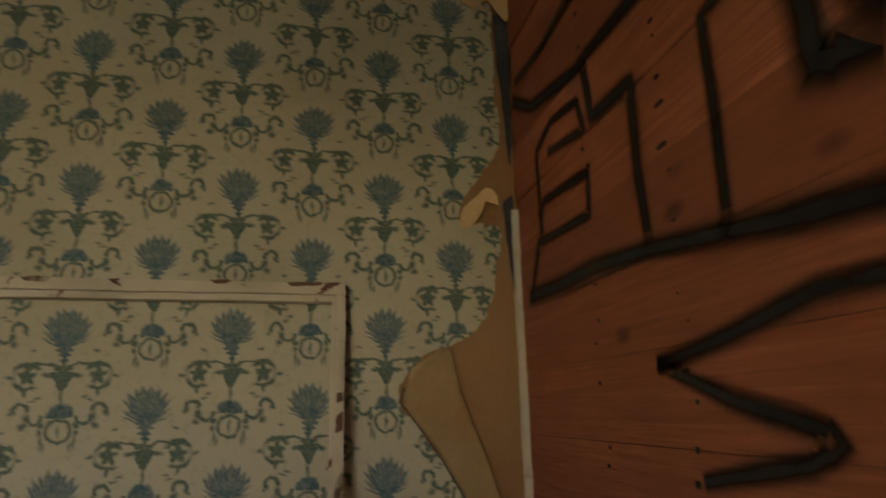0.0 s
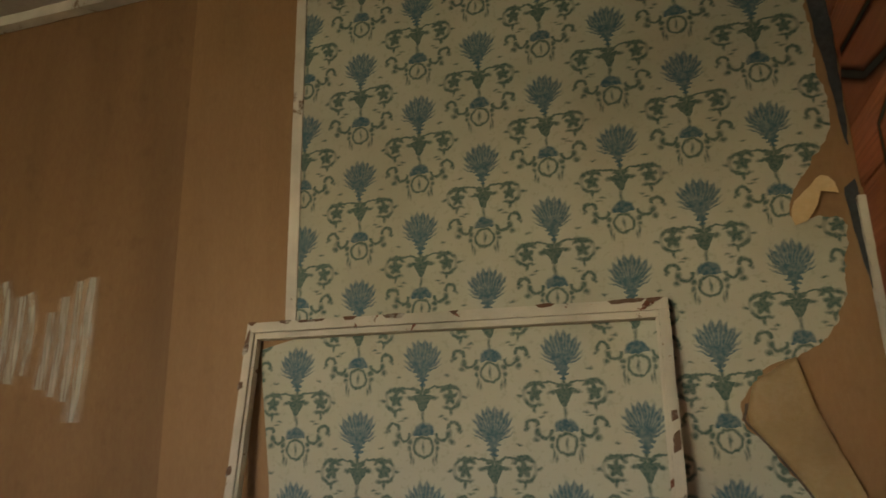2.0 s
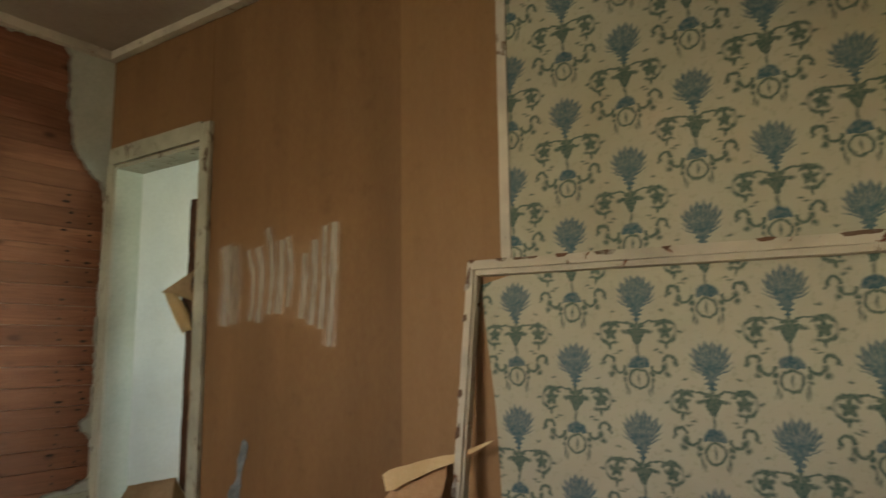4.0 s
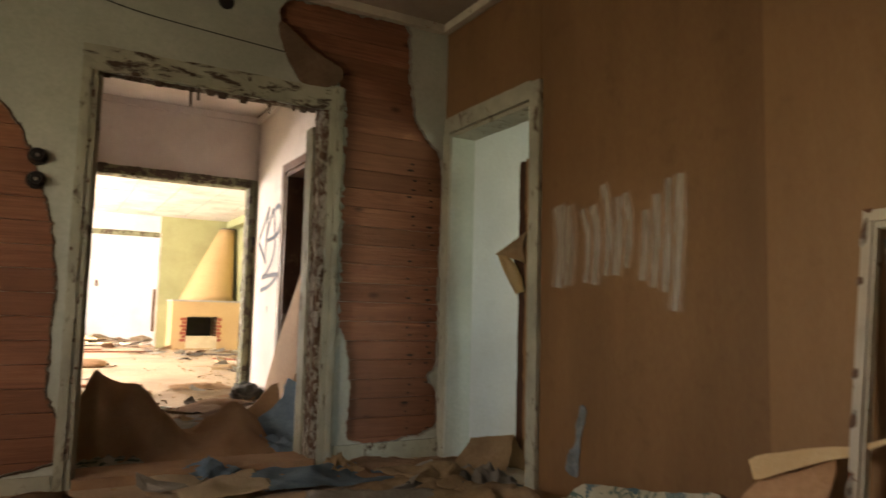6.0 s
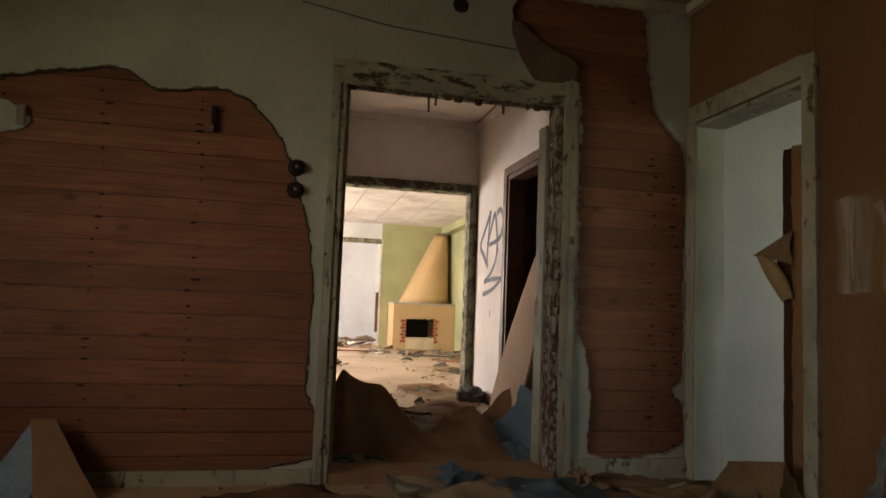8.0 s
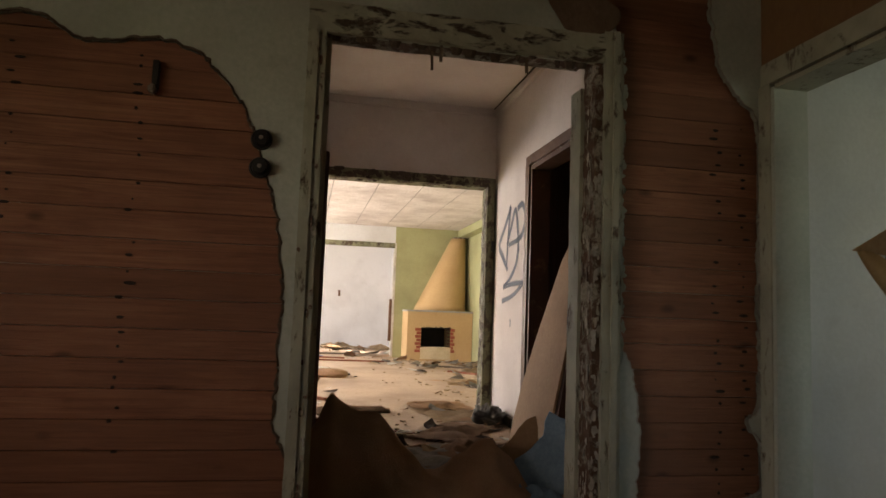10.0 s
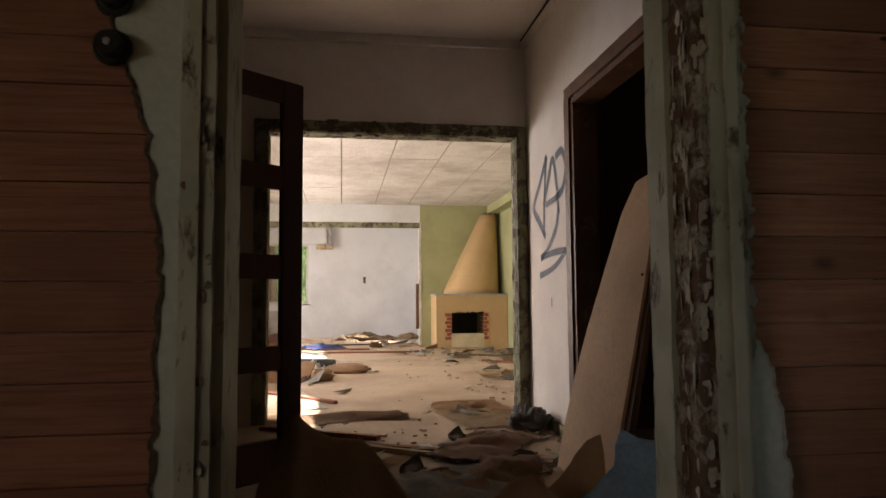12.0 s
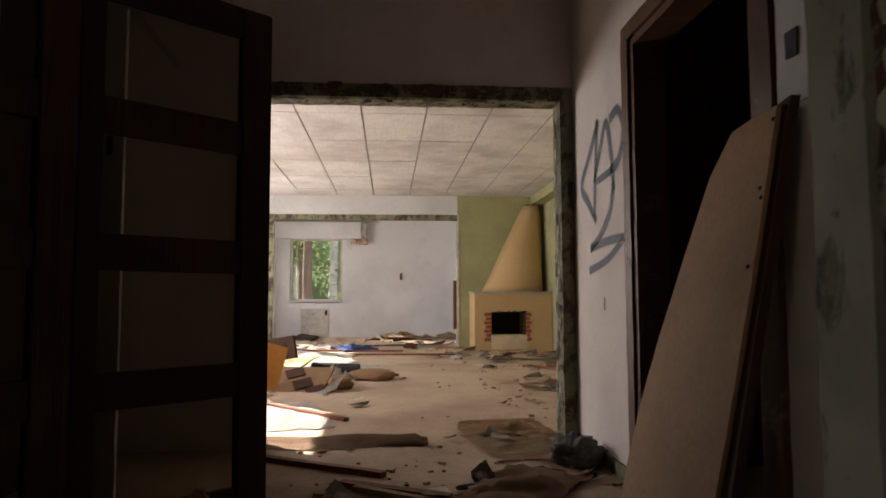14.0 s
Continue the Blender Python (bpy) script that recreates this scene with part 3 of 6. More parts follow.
wall_inner = structure("wall_inner", boxes(
    (INNER - 0.14, INNER, -1.7, 0.78, 0, 3.1), (INNER - 0.14, INNER, 2.765, 5.0, 0, 3.1), (INNER - 0.14, INNER, 0.78, 2.765, 2.235, 3.1)),
    HALL_WALL, "white wall over a wide doorway", "wall")
structure("ceiling_hall", boxes((INNER, BACK, -0.2, 5.0, HALL_CEIL, HALL_CEIL + 0.15)), CEILING_PALE, "pale stained hall ceiling", "ceiling")
# closet darkness comes from the wall colour, not from missing light
structure("closet_wall", boxes((-6.7, BACK - 0.0, 4.3, 4.4, 0, 3.1), (-6.8, -6.7, RIGHT + 0.14, 4.4, 0, 3.1)), BROWN_WOOD, "closet behind the hall, coloured dark as if unlit", "wall")

# passage behind the side door
structure("wall_passage_west", boxes((-3.95, -3.8, 3.30, 5.1, 0, 3.1)), GREY_WALL, "pale painted passage wall lit by daylight", "wall")
structure("wall_passage_east", boxes((0.1, 0.2, 3.30, 5.1, 0, 3.1)), GREY_WALL, "pale painted passage end wall", "wall")
structure("wall_passage_north", boxes((-3.95, -1.7, 5.1, 5.2, 0, 3.1), (-0.1, 0.2, 5.1, 5.2, 0, 3.1), (-1.7, -0.1, 5.1, 5.2, 0, 0.8), (-1.7, -0.1, 5.1, 5.2, 2.2, 3.1)), GREY_WALL, "pale painted passage wall lit by daylight", "wall")
structure("ceiling_passage", boxes((-3.95, 0.2, 3.28, 5.2, 2.6, 2.75)), WHITE_WALL, "white passage ceiling", "ceiling")

# living room shell
LEFT_Y, GREEN_Y = -1.3, 4.51
structure("wall_living_south", boxes(
    (FAR, -18.4, LEFT_Y - 0.15, LEFT_Y, 0, 3.1), (-16.8, -16.3, LEFT_Y - 0.15, LEFT_Y, 0, 3.1), (-12.6, -11.25, LEFT_Y - 0.15, LEFT_Y, 0, 3.1), (-9.55, INNER - 0.14, LEFT_Y - 0.15, LEFT_Y, 0, 3.1),
    (-18.4, -16.8, LEFT_Y - 0.15, LEFT_Y, 0, 0.8), (-18.4, -16.8, LEFT_Y - 0.15, LEFT_Y, 2.1, 3.1),
    (-16.3, -12.6, LEFT_Y - 0.15, LEFT_Y, 0, 0.8), (-16.3, -12.6, LEFT_Y - 0.15, LEFT_Y, 2.2, 3.1),
    (-11.25, -9.55, LEFT_Y - 0.15, LEFT_Y, 0, 0.8), (-11.25, -9.55, LEFT_Y - 0.15, LEFT_Y, 2.2, 3.1)), GREY_WALL, "pale wall with sunny window openings", "wall")
structure("wall_living_north", boxes((GREEN - 0.15, INNER - 0.14, GREEN_Y, GREEN_Y + 0.15, 0, 3.1)), GREEN_WALL, "olive green wall", "wall")
structure("wall_green", boxes((GREEN - 0.15, GREEN, 2.91, GREEN_Y, 0, 3.1)), GREEN_WALL, "olive green wall behind the fireplace", "wall")
structure("beam_living", worn(GREEN + 0.004, INNER - 0.145, 4.29, GREEN_Y - 0.003, 2.66, CEIL - 0.008, 0.003, 0.3), GREEN_WALL, "olive green boxed beam under the ceiling", "beam")
structure("wall_alcove", boxes(
    (GREEN - 0.15, GREEN, LEFT_Y, -0.47, 0, 3.1), (GREEN - 0.15, GREEN, -0.47, 2.91, 2.47, 3.1), (FAR, GREEN - 0.15, 3.3, 3.45, 0, 3.1)),
    GREY_WALL, "white wall with a wide opening to an alcove", "wall")
structure("wall_far", boxes(
    (FAR - 0.2, FAR, LEFT_Y - 0.15, -0.72, 0, 3.1), (FAR - 0.2, FAR, 0.53, 3.45, 0, 3.1), (FAR - 0.2, FAR, -0.72, 0.53, 0, 0.85), (FAR - 0.2, FAR, -0.72, 0.53, 2.36, 3.1)),
    GREY_WALL, "grey-white end wall with a window", "wall")


def panelled_ceiling():
    bm = boxes((FAR, INNER - 0.14, LEFT_Y - 0.1, GREEN_Y, CEIL + 0.012, CEIL + 0.2))
    x = INNER - 0.16
    while x > FAR:
        y = -1.28
        while y < GREEN_Y:
            x0, y1 = max(FAR, x - 1.228), min(GREEN_Y, y + 0.644)
            z = CEIL + random.uniform(-0.004, 0.003)
            box(x0 + 0.006, x, y, y1 - 0.004, z, CEIL + 0.009, bm=bm)
            y += 0.66
        x -= 1.24
    return bm


ceiling_living = structure("ceiling_living", panelled_ceiling(), PANEL, "pale stained ceiling boards with open joints", "ceiling")
ceiling_living.data.materials.append(PAPER_GREY)
for face in ceiling_living.data.polygons[:6]:
    face.material_index = 1


# white skin on the west wall, torn open in two places
def on_west(u, v, w):
    return Vector((WEST + 0.004 - w, u, v))


TEAR_A = torn([(-1.5, 1.9), (-0.95, 1.99), (-0.6, 1.98), (-0.4, 2.017), (-0.09, 2.07), (0.106, 1.985), (0.44, 2.01), (0.62, 1.914), (0.75, 1.74), (0.85, 1.47),
               (0.925, 1.14), (0.932, 0.785), (0.92, 0.49), (0.86, 0.1), (-1.5, 0.1)], 0.014, 0.016, 1.0)
TEAR_B = torn([(1.99, 2.62), (2.05, 2.755), (2.25, 2.775), (2.55, 2.775), (2.835, 2.775), (2.87, 2.5), (2.915, 2.2), (3.02, 2.03), (3.13, 1.88), (3.125, 1.2), (3.12, 0.62), (3.06, 0.5),
               (3.12, 0.4), (3.11, 0.17), (2.56, 0.12), (2.53, 0.45), (2.49, 0.7), (2.425, 0.93), (2.425, 1.5), (2.425, 2.15), (2.40, 2.27), (2.36, 2.36), (2.1, 2.42)], 0.013, 0.019, 5.0)
bm = sheet([(SOUTH, 0.0), (1.055, 0.0), (1.055, 2.125), (2.315, 2.125), (2.315, 0.0), (NORTH, 0.0), (NORTH, CEIL), (SOUTH, CEIL)], [TEAR_A, TEAR_B], on_west, 0.022)


def torn_rim(ring, width, lift, seed):
    """Frayed fibres along a tear, from its edge outwards."""
    n = len(ring)
    area = sum(ring[i].x * ring[(i + 1) % n].y - ring[(i + 1) % n].x * ring[i].y for i in range(n))
    sgn = -1 if area > 0 else 1
    rim = bmesh.new()
    rows = []
    for i, p in enumerate(ring):
        d = (ring[(i + 1) % n] - ring[i - 1]).normalized()
        k = width * (0.45 + 0.9 * abs(noise.noise(Vector((p.x * 12, p.y * 12, seed)))) + 0.35 * noise.noise(Vector((p.x * 45, p.y * 45, seed))))
        o = p + Vector((-d.y, d.x)) * sgn * max(0.001, k)
        rows.append([rim.verts.new((WEST + 0.004 + h, q.x, q.y)) for q, h in ((p, -0.022), (p, lift), (o, lift * 0.5 + 0.0005))])
    for i in range(n):
        a, b = rows[i], rows[(i + 1) % n]
        rim.faces.new((a[0], b[0], b[1], a[1]))
        rim.faces.new((a[1], b[1], b[2], a[2]))
    return rim


# the dark rim is frayed board plus the shadow painted along the tear
part("torn_edge", torn_rim(TEAR_A, 0.016, 0.006, 2.0), DARK_BITS, wall_west, "dark frayed board edge with its shadow")
part("torn_edge", torn_rim(TEAR_B, 0.010, 0.004, 3.0), PAPER_GREY, wall_west, "pale frayed paper edge")
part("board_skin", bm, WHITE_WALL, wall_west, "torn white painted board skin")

# brown hardboard and patterned paper on the north wall
def on_north(u, v, w):
    return Vector((u, NORTH + w, v))


for x0, x1, mat, dy in ((-2.70, -1.3652, HARDBOARD, 0.0012), (-1.365, EAST + 0.03, HARDBOARD_PALE, 0.0)):
    part("hardboard_panel", box(x0, x1, NORTH + dy, NORTH + 0.012, 0.0, CEIL), mat, wall_north, "brown hardboard panel")
part("hardboard_panel", boxes((WEST, -2.704, NORTH + 0.002, NORTH + 0.012, 2.085, CEIL)), HARDBOARD, wall_north)
paper_edge = torn([(1.005, CEIL - 0.02), (0.99, 2.5), (0.96, 2.25), (0.958, 1.95), (0.965, 1.75), (0.89, 1.63), (0.835, 1.54), (0.815, 1.46), (0.90, 1.452), (0.958, 1.43), (0.935, 1.29),
                   (0.89, 1.13), (0.78, 1.05), (0.66, 1.0), (0.607, 0.876), (0.671, 0.80), (0.729, 0.71), (0.81, 0.65), (0.89, 0.46), (0.93, 0.2), (0.93, 0.03)], 0.013, 0.014, 3.0, False)
left_edge = [(-0.88, 0.03), (-0.90, 0.5), (-0.913, 0.713), (-0.956, 1.055), (-0.965, 1.17), (-0.835, 1.2), (-0.835, CEIL - 0.02)]
outline = left_edge + [(p.x, p.y) for p in paper_edge]
part("patterned_paper", sheet(outline, [], lambda u, v, w: Vector((u, NORTH - 0.004 + w + 0.003 * noise.noise(Vector((u * 2, v * 2, 0))), v)), 0.003), WALLPAPER, wall_north, "cream wallpaper with blue bouquets")
part("edge_strip", worn(-0.872, -0.83, NORTH - 0.009, NORTH - 0.001, 1.2, CEIL, 0.0015, 0.1), TRIM, wall_north, "narrow white edging strip")

# planks
def planks(parent, mat, u0, u1, v0, v1, pitch, shape, seed, gap=0.004, stretch=None):
    r = random.Random(seed)
    v = v0
    while v < v1 - 0.02:
        a, b = u0, u1
        if stretch:
            a, b = stretch(v, v + pitch)
        top = min(v + pitch - gap, v1)
        part("plank", shape(a, b, v, top, r.uniform(-0.003, 0.003)), mat, parent)
        v += pitch


def west_plank(a, b, v0, v1, d):
    return box(WEST - 0.045, WEST - 0.026 + d, a, b, v0, v1, 0.0015)


def east_plank(a, b, v0, v1, d):
    return box(EAST + d, EAST + 0.032, a, b, v0, v1, 0.0015)


planks(wall_west, PLANK, SOUTH, 1.05, 0.02, 2.14, 0.118, west_plank, 1, 0.0026)
planks(wall_west, PLANK, 2.0, 3.14, 0.02, 2.82, 0.118, west_plank, 2, 0.0026, stretch=lambda a, b: (2.32, 3.14) if a < 2.12 else (1.94, 3.14))
planks(wall_east, PLANK_DARK, SOUTH, NORTH - 0.004, 0.01, CEIL, 0.19, east_plank, 3, 0.0015)


# nail rows in the bare planks
def nail_rows(name, parent, xs, v0, v1, pitch, place, seed, tall=False):
    r = random.Random(seed)
    bm = bmesh.new()
    for u in xs:
        v = v0
        while v < v1:
            for k in (0.03, 0.085):
                if r.random() < 0.85:
                    c = place(u + r.uniform(-0.02, 0.02), v + k + r.uniform(-0.012, 0.012))
                    s = r.uniform(0.0045, 0.008)
                    w = s * r.choice((1, 1.4, 2.2, 3.4))
                    made = bmesh.ops.create_uvsphere(bm, u_segments=7, v_segments=4, radius=1.0)
                    for q in made["verts"]:
                        q.co = Vector((c.x + q.co.x * 0.0025, c.y + q.co.y * w, c.z + q.co.z * s))
            v += pitch
    tagged(part(name, bm, NAIL, parent, "rusty black nail heads"), kind="stuff")


nail_rows("nails", wall_west, (-1.15, -0.62, -0.14, 0.33), 0.1, 1.95, 0.118, lambda u, v: Vector((WEST - 0.023, u, v)), 4)
nail_rows("nails", wall_west, (2.92, 3.06), 0.14, 1.85, 0.118, lambda u, v: Vector((WEST - 0.023, u, v)), 5)
nail_rows("nails", wall_east, (2.15, 2.55, 1.4), 0.1, 2.7, 0.145, lambda u, v: Vector((EAST - 0.001, u, v)), 6)

# cornices and skirting
trim = lambda name, bm, mat, label: structure(name, bm, mat, label, "trim")
trim("cornice_west", worn(WEST + 0.005, WEST + 0.055, SOUTH, NORTH - 0.06, CEIL - 0.055, CEIL - 0.002, 0.004, 0.07), TRIM, "chipped white cornice")
trim("cornice_north", worn(WEST + 0.005, EAST - 0.002, NORTH - 0.058, NORTH - 0.006, CEIL - 0.055, CEIL - 0.002, 0.004, 0.07, 2), TRIM, "chipped white cornice")
trim("skirting_west", worn(WEST + 0.005, WEST + 0.022, SOUTH, 0.98, 0.0, 0.075, 0.002, 0.15), CASING, "worn white skirting board")
trim("skirting_west_b", worn(WEST + 0.005, WEST + 0.022, 2.42, NORTH - 0.02, 0.0, 0.11, 0.003, 0.1), CASING, "worn white skirting board")
trim("corner_trim_east", worn(EAST - 0.022, EAST - 0.001, NORTH - 0.03, NORTH - 0.005, 0.0, 1.5, 0.004, 0.06), TRIM, "ragged white corner strip")
trim("hall_cornice_inner", worn(INNER + 0.002, INNER + 0.04, -0.18, RIGHT - 0.045, HALL_CEIL - 0.07, HALL_CEIL - 0.003, 0.002, 0.2), HALL_WALL, "pale hall cornice")
trim("hall_cornice_north", worn(INNER + 0.002, BACK - 0.002, RIGHT - 0.04, RIGHT - 0.002, HALL_CEIL - 0.07, HALL_CEIL - 0.012, 0.003, 0.1), HALL_WALL, "pale hall cornice with a dark crack")
trim("hall_crack", worn(INNER + 0.05, BACK - 0.002, RIGHT - 0.052, RIGHT - 0.041, HALL_CEIL - 0.011, HALL_CEIL - 0.004, 0.003, 0.08), DARK_BITS, "dark open joint along the cornice")
trim("hall_skirting", worn(INNER + 0.01, -6.36, RIGHT - 0.016, RIGHT - 0.002, 0.0, 0.08, 0.002, 0.1), GREEN_CASING, "worn greenish skirting board")


# ---- door frames ----
def frame_thing(name, label):
    return thing(name, label, "door frame", "", "structure")


def ragged_lintel(x0, x1, y0, y1, z, seed, drop):
    """Splinters and torn strips that hang under a lintel."""
    r = random.Random(seed)
    bm = bmesh.new()
    y = y0
    while y < y1:
        w = r.uniform(0.015, 0.07)
        d = r.uniform(0.004, drop) * (2.2 if r.random() < 0.12 else 1)
        x = r.uniform(x0, x1)
        made = bmesh.ops.create_cone(bm, segments=5, radius1=0.3 * w, radius2=w * 0.55, depth=d + 0.02, cap_ends=True)
        for v in made["verts"]:
            v.co = Vector((x + v.co.x * 0.35, y + v.co.y + r.uniform(-0.004, 0.004), z - d / 2 + v.co.z + 0.01))
        y += w * r.uniform(0.8, 2.4)
    return bm


door_1 = frame_thing("door_1", "wide doorway with flaking white painted casing")
part("casing", worn(WEST + 0.006, WEST + 0.034, 0.985, 1.062, 0.0, 2.12, 0.004, 0.05, 1), CASING, door_1)
part("casing", worn(WEST + 0.006, WEST + 0.030, 2.325, 2.415, 0.0, 2.27, 0.006, 0.05, 2), CASING, door_1)
part("casing", worn(WEST + 0.006, WEST + 0.034, 0.985, 2.324, 2.121, 2.25, 0.007, 0.035, 3), CASING_HEAD, door_1, "head casing with dark bare patches")
part("casing_bead", worn(WEST + 0.034, WEST + 0.044, 1.0, 1.03, 0.0, 2.12, 0.002, 0.08, 4), CASING, door_1)
part("casing_bead", worn(WEST + 0.030, WEST + 0.042, 2.365, 2.395, 0.0, 2.27, 0.004, 0.05, 5), CASING, door_1)
part("jamb", worn(BACK - 0.01, WEST + 0.008, 1.062, 1.085, 0.0, 2.16, 0.003, 0.06, 6), CASING, door_1)
part("jamb", worn(WEST - 0.115, WEST + 0.012, 2.285, 2.324, 0.0, 2.16, 0.009, 0.035, 7), ROT, door_1, "rotten dark exposed jamb")
part("jamb_stop", worn(BACK - 0.02, WEST - 0.117, 2.268, 2.315, 0.0, 2.04, 0.003, 0.06, 8), CASING, door_1, "grey painted door stop")
part("lintel", worn(BACK - 0.01, WEST + 0.004, 1.086, 2.284, 2.165, 2.199, 0.005, 0.05, 9), ROT, door_1, "dark rotten lintel")
part("splinters", ragged_lintel(WEST - 0.03, WEST + 0.0, 1.1, 2.27, 2.118, 10, 0.035), DARK_BITS, door_1, "torn strips under the lintel")
for y, d in ((1.52, 0.1), (1.56, 0.06), (1.96, 0.07)):
    part("hanging_strip", worn(WEST - 0.03, WEST - 0.024, y, y + 0.014, 2.12 - d, 2.125, 0.006, 0.02, y * 7), DARK_BITS, door_1, "dark strip hanging from the lintel")


def paint_flakes(count, spot, seed, low=0.008, high=0.03):
    """Small curled chips of old paint that still cling to the wood."""
    r = random.Random(seed)
    bm = bmesh.new()
    for _ in range(count):
        c, across, up, out = spot(r)
        w, h, lift = r.uniform(low, high) * 0.6, r.uniform(low, high) * 1.3, r.uniform(0.002, 0.011)
        k = r.randint(5, 7)
        ring = [(math.cos(a) * w * r.uniform(0.6, 1.2), math.sin(a) * h * r.uniform(0.6, 1.2)) for a in (2 * math.pi * i / k for i in range(k))]
        front = [bm.verts.new(c + across * u + up * v + out * (0.002 + lift * max(0.0, u / w))) for u, v in ring]
        back = [bm.verts.new(v.co - out * 0.0018) for v in front]
        bm.faces.new(front)
        bm.faces.new(back[::-1])
        for i in range(k):
            bm.faces.new((front[i], back[i], back[(i + 1) % k], front[(i + 1) % k]))
    return bm


X_, Y_, Z_ = Vector((1, 0, 0)), Vector((0, 1, 0)), Vector((0, 0, 1))
tagged(part("paint_flakes", paint_flakes(110, lambda r: (Vector((WEST - 0.02 - 0.09 * r.random() ** 1.6, 2.284, 0.05 + 1.9 * r.random() ** 1.35)), X_, Z_, -Y_), 3), PAPER_WHITE, door_1, "curled white paint flakes"), kind="stuff")
tagged(part("paint_flakes", paint_flakes(70, lambda r: (Vector((WEST + 0.012, r.choice((2.292, 2.30, 2.31, 2.318)), 0.05 + 1.6 * r.random())), Y_, Z_, X_), 4, 0.006, 0.022), PAPER_GREY, door_1, "curled grey paint flakes"), kind="stuff")
tagged(part("skin_chips", paint_flakes(90, lambda r: (Vector((WEST + 0.007, 2.418 + 0.018 * r.random() ** 2, 0.75 + 1.45 * r.random())), Y_, Z_, X_), 5, 0.008, 0.026), WHITE_WALL, door_1, "ragged chips of white board"), kind="stuff")
tagged(part("paint_flakes", paint_flakes(60, lambda r: (Vector((WEST + 0.034, 0.995 + 0.06 * r.random(), 0.1 + 2.0 * r.random())), Y_, Z_, X_), 6, 0.006, 0.02), ROT, door_1, "dark bare spots in the paint"), kind="stuff")
part("threshold", worn(BACK - 0.01, WEST + 0.05, 1.07, 2.3, 0.0, 0.05, 0.006, 0.06, 11), CARPET, door_1, "dusty worn threshold")

door_2 = frame_thing("door_2", "side doorway with dirty white casing")
part("casing", worn(-2.765, -2.68, NORTH - 0.026, NORTH - 0.001, 0.0, 2.175, 0.004, 0.06, 1), CASING, door_2)
part("casing", worn(-3.70, -2.766, NORTH - 0.026, NORTH + 0.001, 2.085, 2.19, 0.004, 0.06, 2), CASING, door_2)
part("casing", worn(-3.722, -3.64, NORTH - 0.02, NORTH + 0.008, 0.0, 2.084, 0.002, 0.1, 3), CASING, door_2)
part("jamb", worn(-3.639, -3.615, NORTH - 0.015, 3.31, 0.0, 2.065, 0.002, 0.1, 4), WHITE_WALL, door_2)
part("jamb", worn(-2.785, -2.767, NORTH + 0.0, 3.31, 0.0, 2.065, 0.002, 0.1, 5), CASING, door_2)
part("lintel", worn(-3.614, -2.786, NORTH - 0.01, 3.31, 2.055, 2.078, 0.003, 0.08, 6), CASING, door_2)

door_3 = frame_thing("door_3", "wide inner doorway with flaking green and brown casing")
for y0, y1 in ((0.70, 0.80), (2.742, 2.824)):
    part("casing", worn(INNER + 0.002, INNER + 0.03, y0, y1, 0.0, 2.215, 0.004, 0.06, y0), GREEN_CASING, door_3)
part("casing", worn(INNER + 0.002, INNER + 0.03, 0.70, 2.822, 2.216, 2.305, 0.004, 0.06, 3), GREEN_CASING, door_3)
part("jamb", worn(INNER - 0.16, INNER + 0.003, 2.742, 2.764, 0.0, 2.21, 0.004, 0.05, 4), GREEN_CASING, door_3)
part("jamb", worn(INNER - 0.16, INNER + 0.003, 0.781, 0.802, 0.0, 2.21, 0.004, 0.05, 5), GREEN_CASING, door_3)
part("lintel", worn(INNER - 0.16, INNER + 0.003, 0.803, 2.741, 2.212, 2.234, 0.005, 0.05, 6), GREEN_CASING, door_3)
part("splinters", ragged_lintel(INNER - 0.1, INNER, 0.85, 2.7, 2.218, 12, 0.02), DARK_BITS, door_3, "dark rot under the lintel")

tagged(part("paint_flakes", paint_flakes(90, lambda r: (Vector((INNER - 0.15 * r.random(), 2.741, 0.05 + 2.1 * r.random())), X_, Z_, -Y_), 7, 0.012, 0.04), PAPER_WHITE, door_3, "pale paint flakes"), kind="stuff")
tagged(part("bare_spots", paint_flakes(60, lambda r: (Vector((INNER + 0.031, 0.72 + 2.08 * r.random(), 2.225 + 0.07 * r.random())), Z_, Y_, X_), 8, 0.01, 0.05), DARK_BITS, door_3, "dark rotten spots in the paint"), kind="stuff")

door_4 = frame_thing("door_4", "closet doorway with worn brown varnished casing")
part("casing", worn(-6.335, -6.245, RIGHT - 0.024, RIGHT - 0.001, 0.0, 2.215, 0.003, 0.07, 1), BROWN_CASING, door_4)
part("casing", worn(-5.085, -4.985, RIGHT - 0.024, RIGHT - 0.001, 0.0, 2.215, 0.003, 0.07, 2), BROWN_CASING, door_4)
part("casing", worn(-6.335, -4.985, RIGHT - 0.024, RIGHT - 0.001, 2.216, 2.295, 0.004, 0.05, 3), BROWN_CASING, door_4)
part("jamb", worn(-6.244, -6.2, RIGHT - 0.01, RIGHT + 0.15, 0.0, 2.2, 0.002, 0.1, 4), BROWN_CASING, door_4)
part("jamb", worn(-5.13, -5.091, RIGHT - 0.01, RIGHT + 0.15, 0.0, 2.2, 0.002, 0.1, 5), BROWN_CASING, door_4)
part("lintel", worn(-6.199, -5.131, RIGHT - 0.01, RIGHT + 0.15, 2.17, 2.208, 0.003, 0.06, 6), BROWN_CASING, door_4)


opening = frame_thing("alcove_opening", "wide alcove opening with pale green worn edging")
part("edging", worn(GREEN + 0.002, GREEN + 0.02, -0.55, 2.905, 2.36, 2.47, 0.004, 0.2, 1), GREEN_CASING, opening)
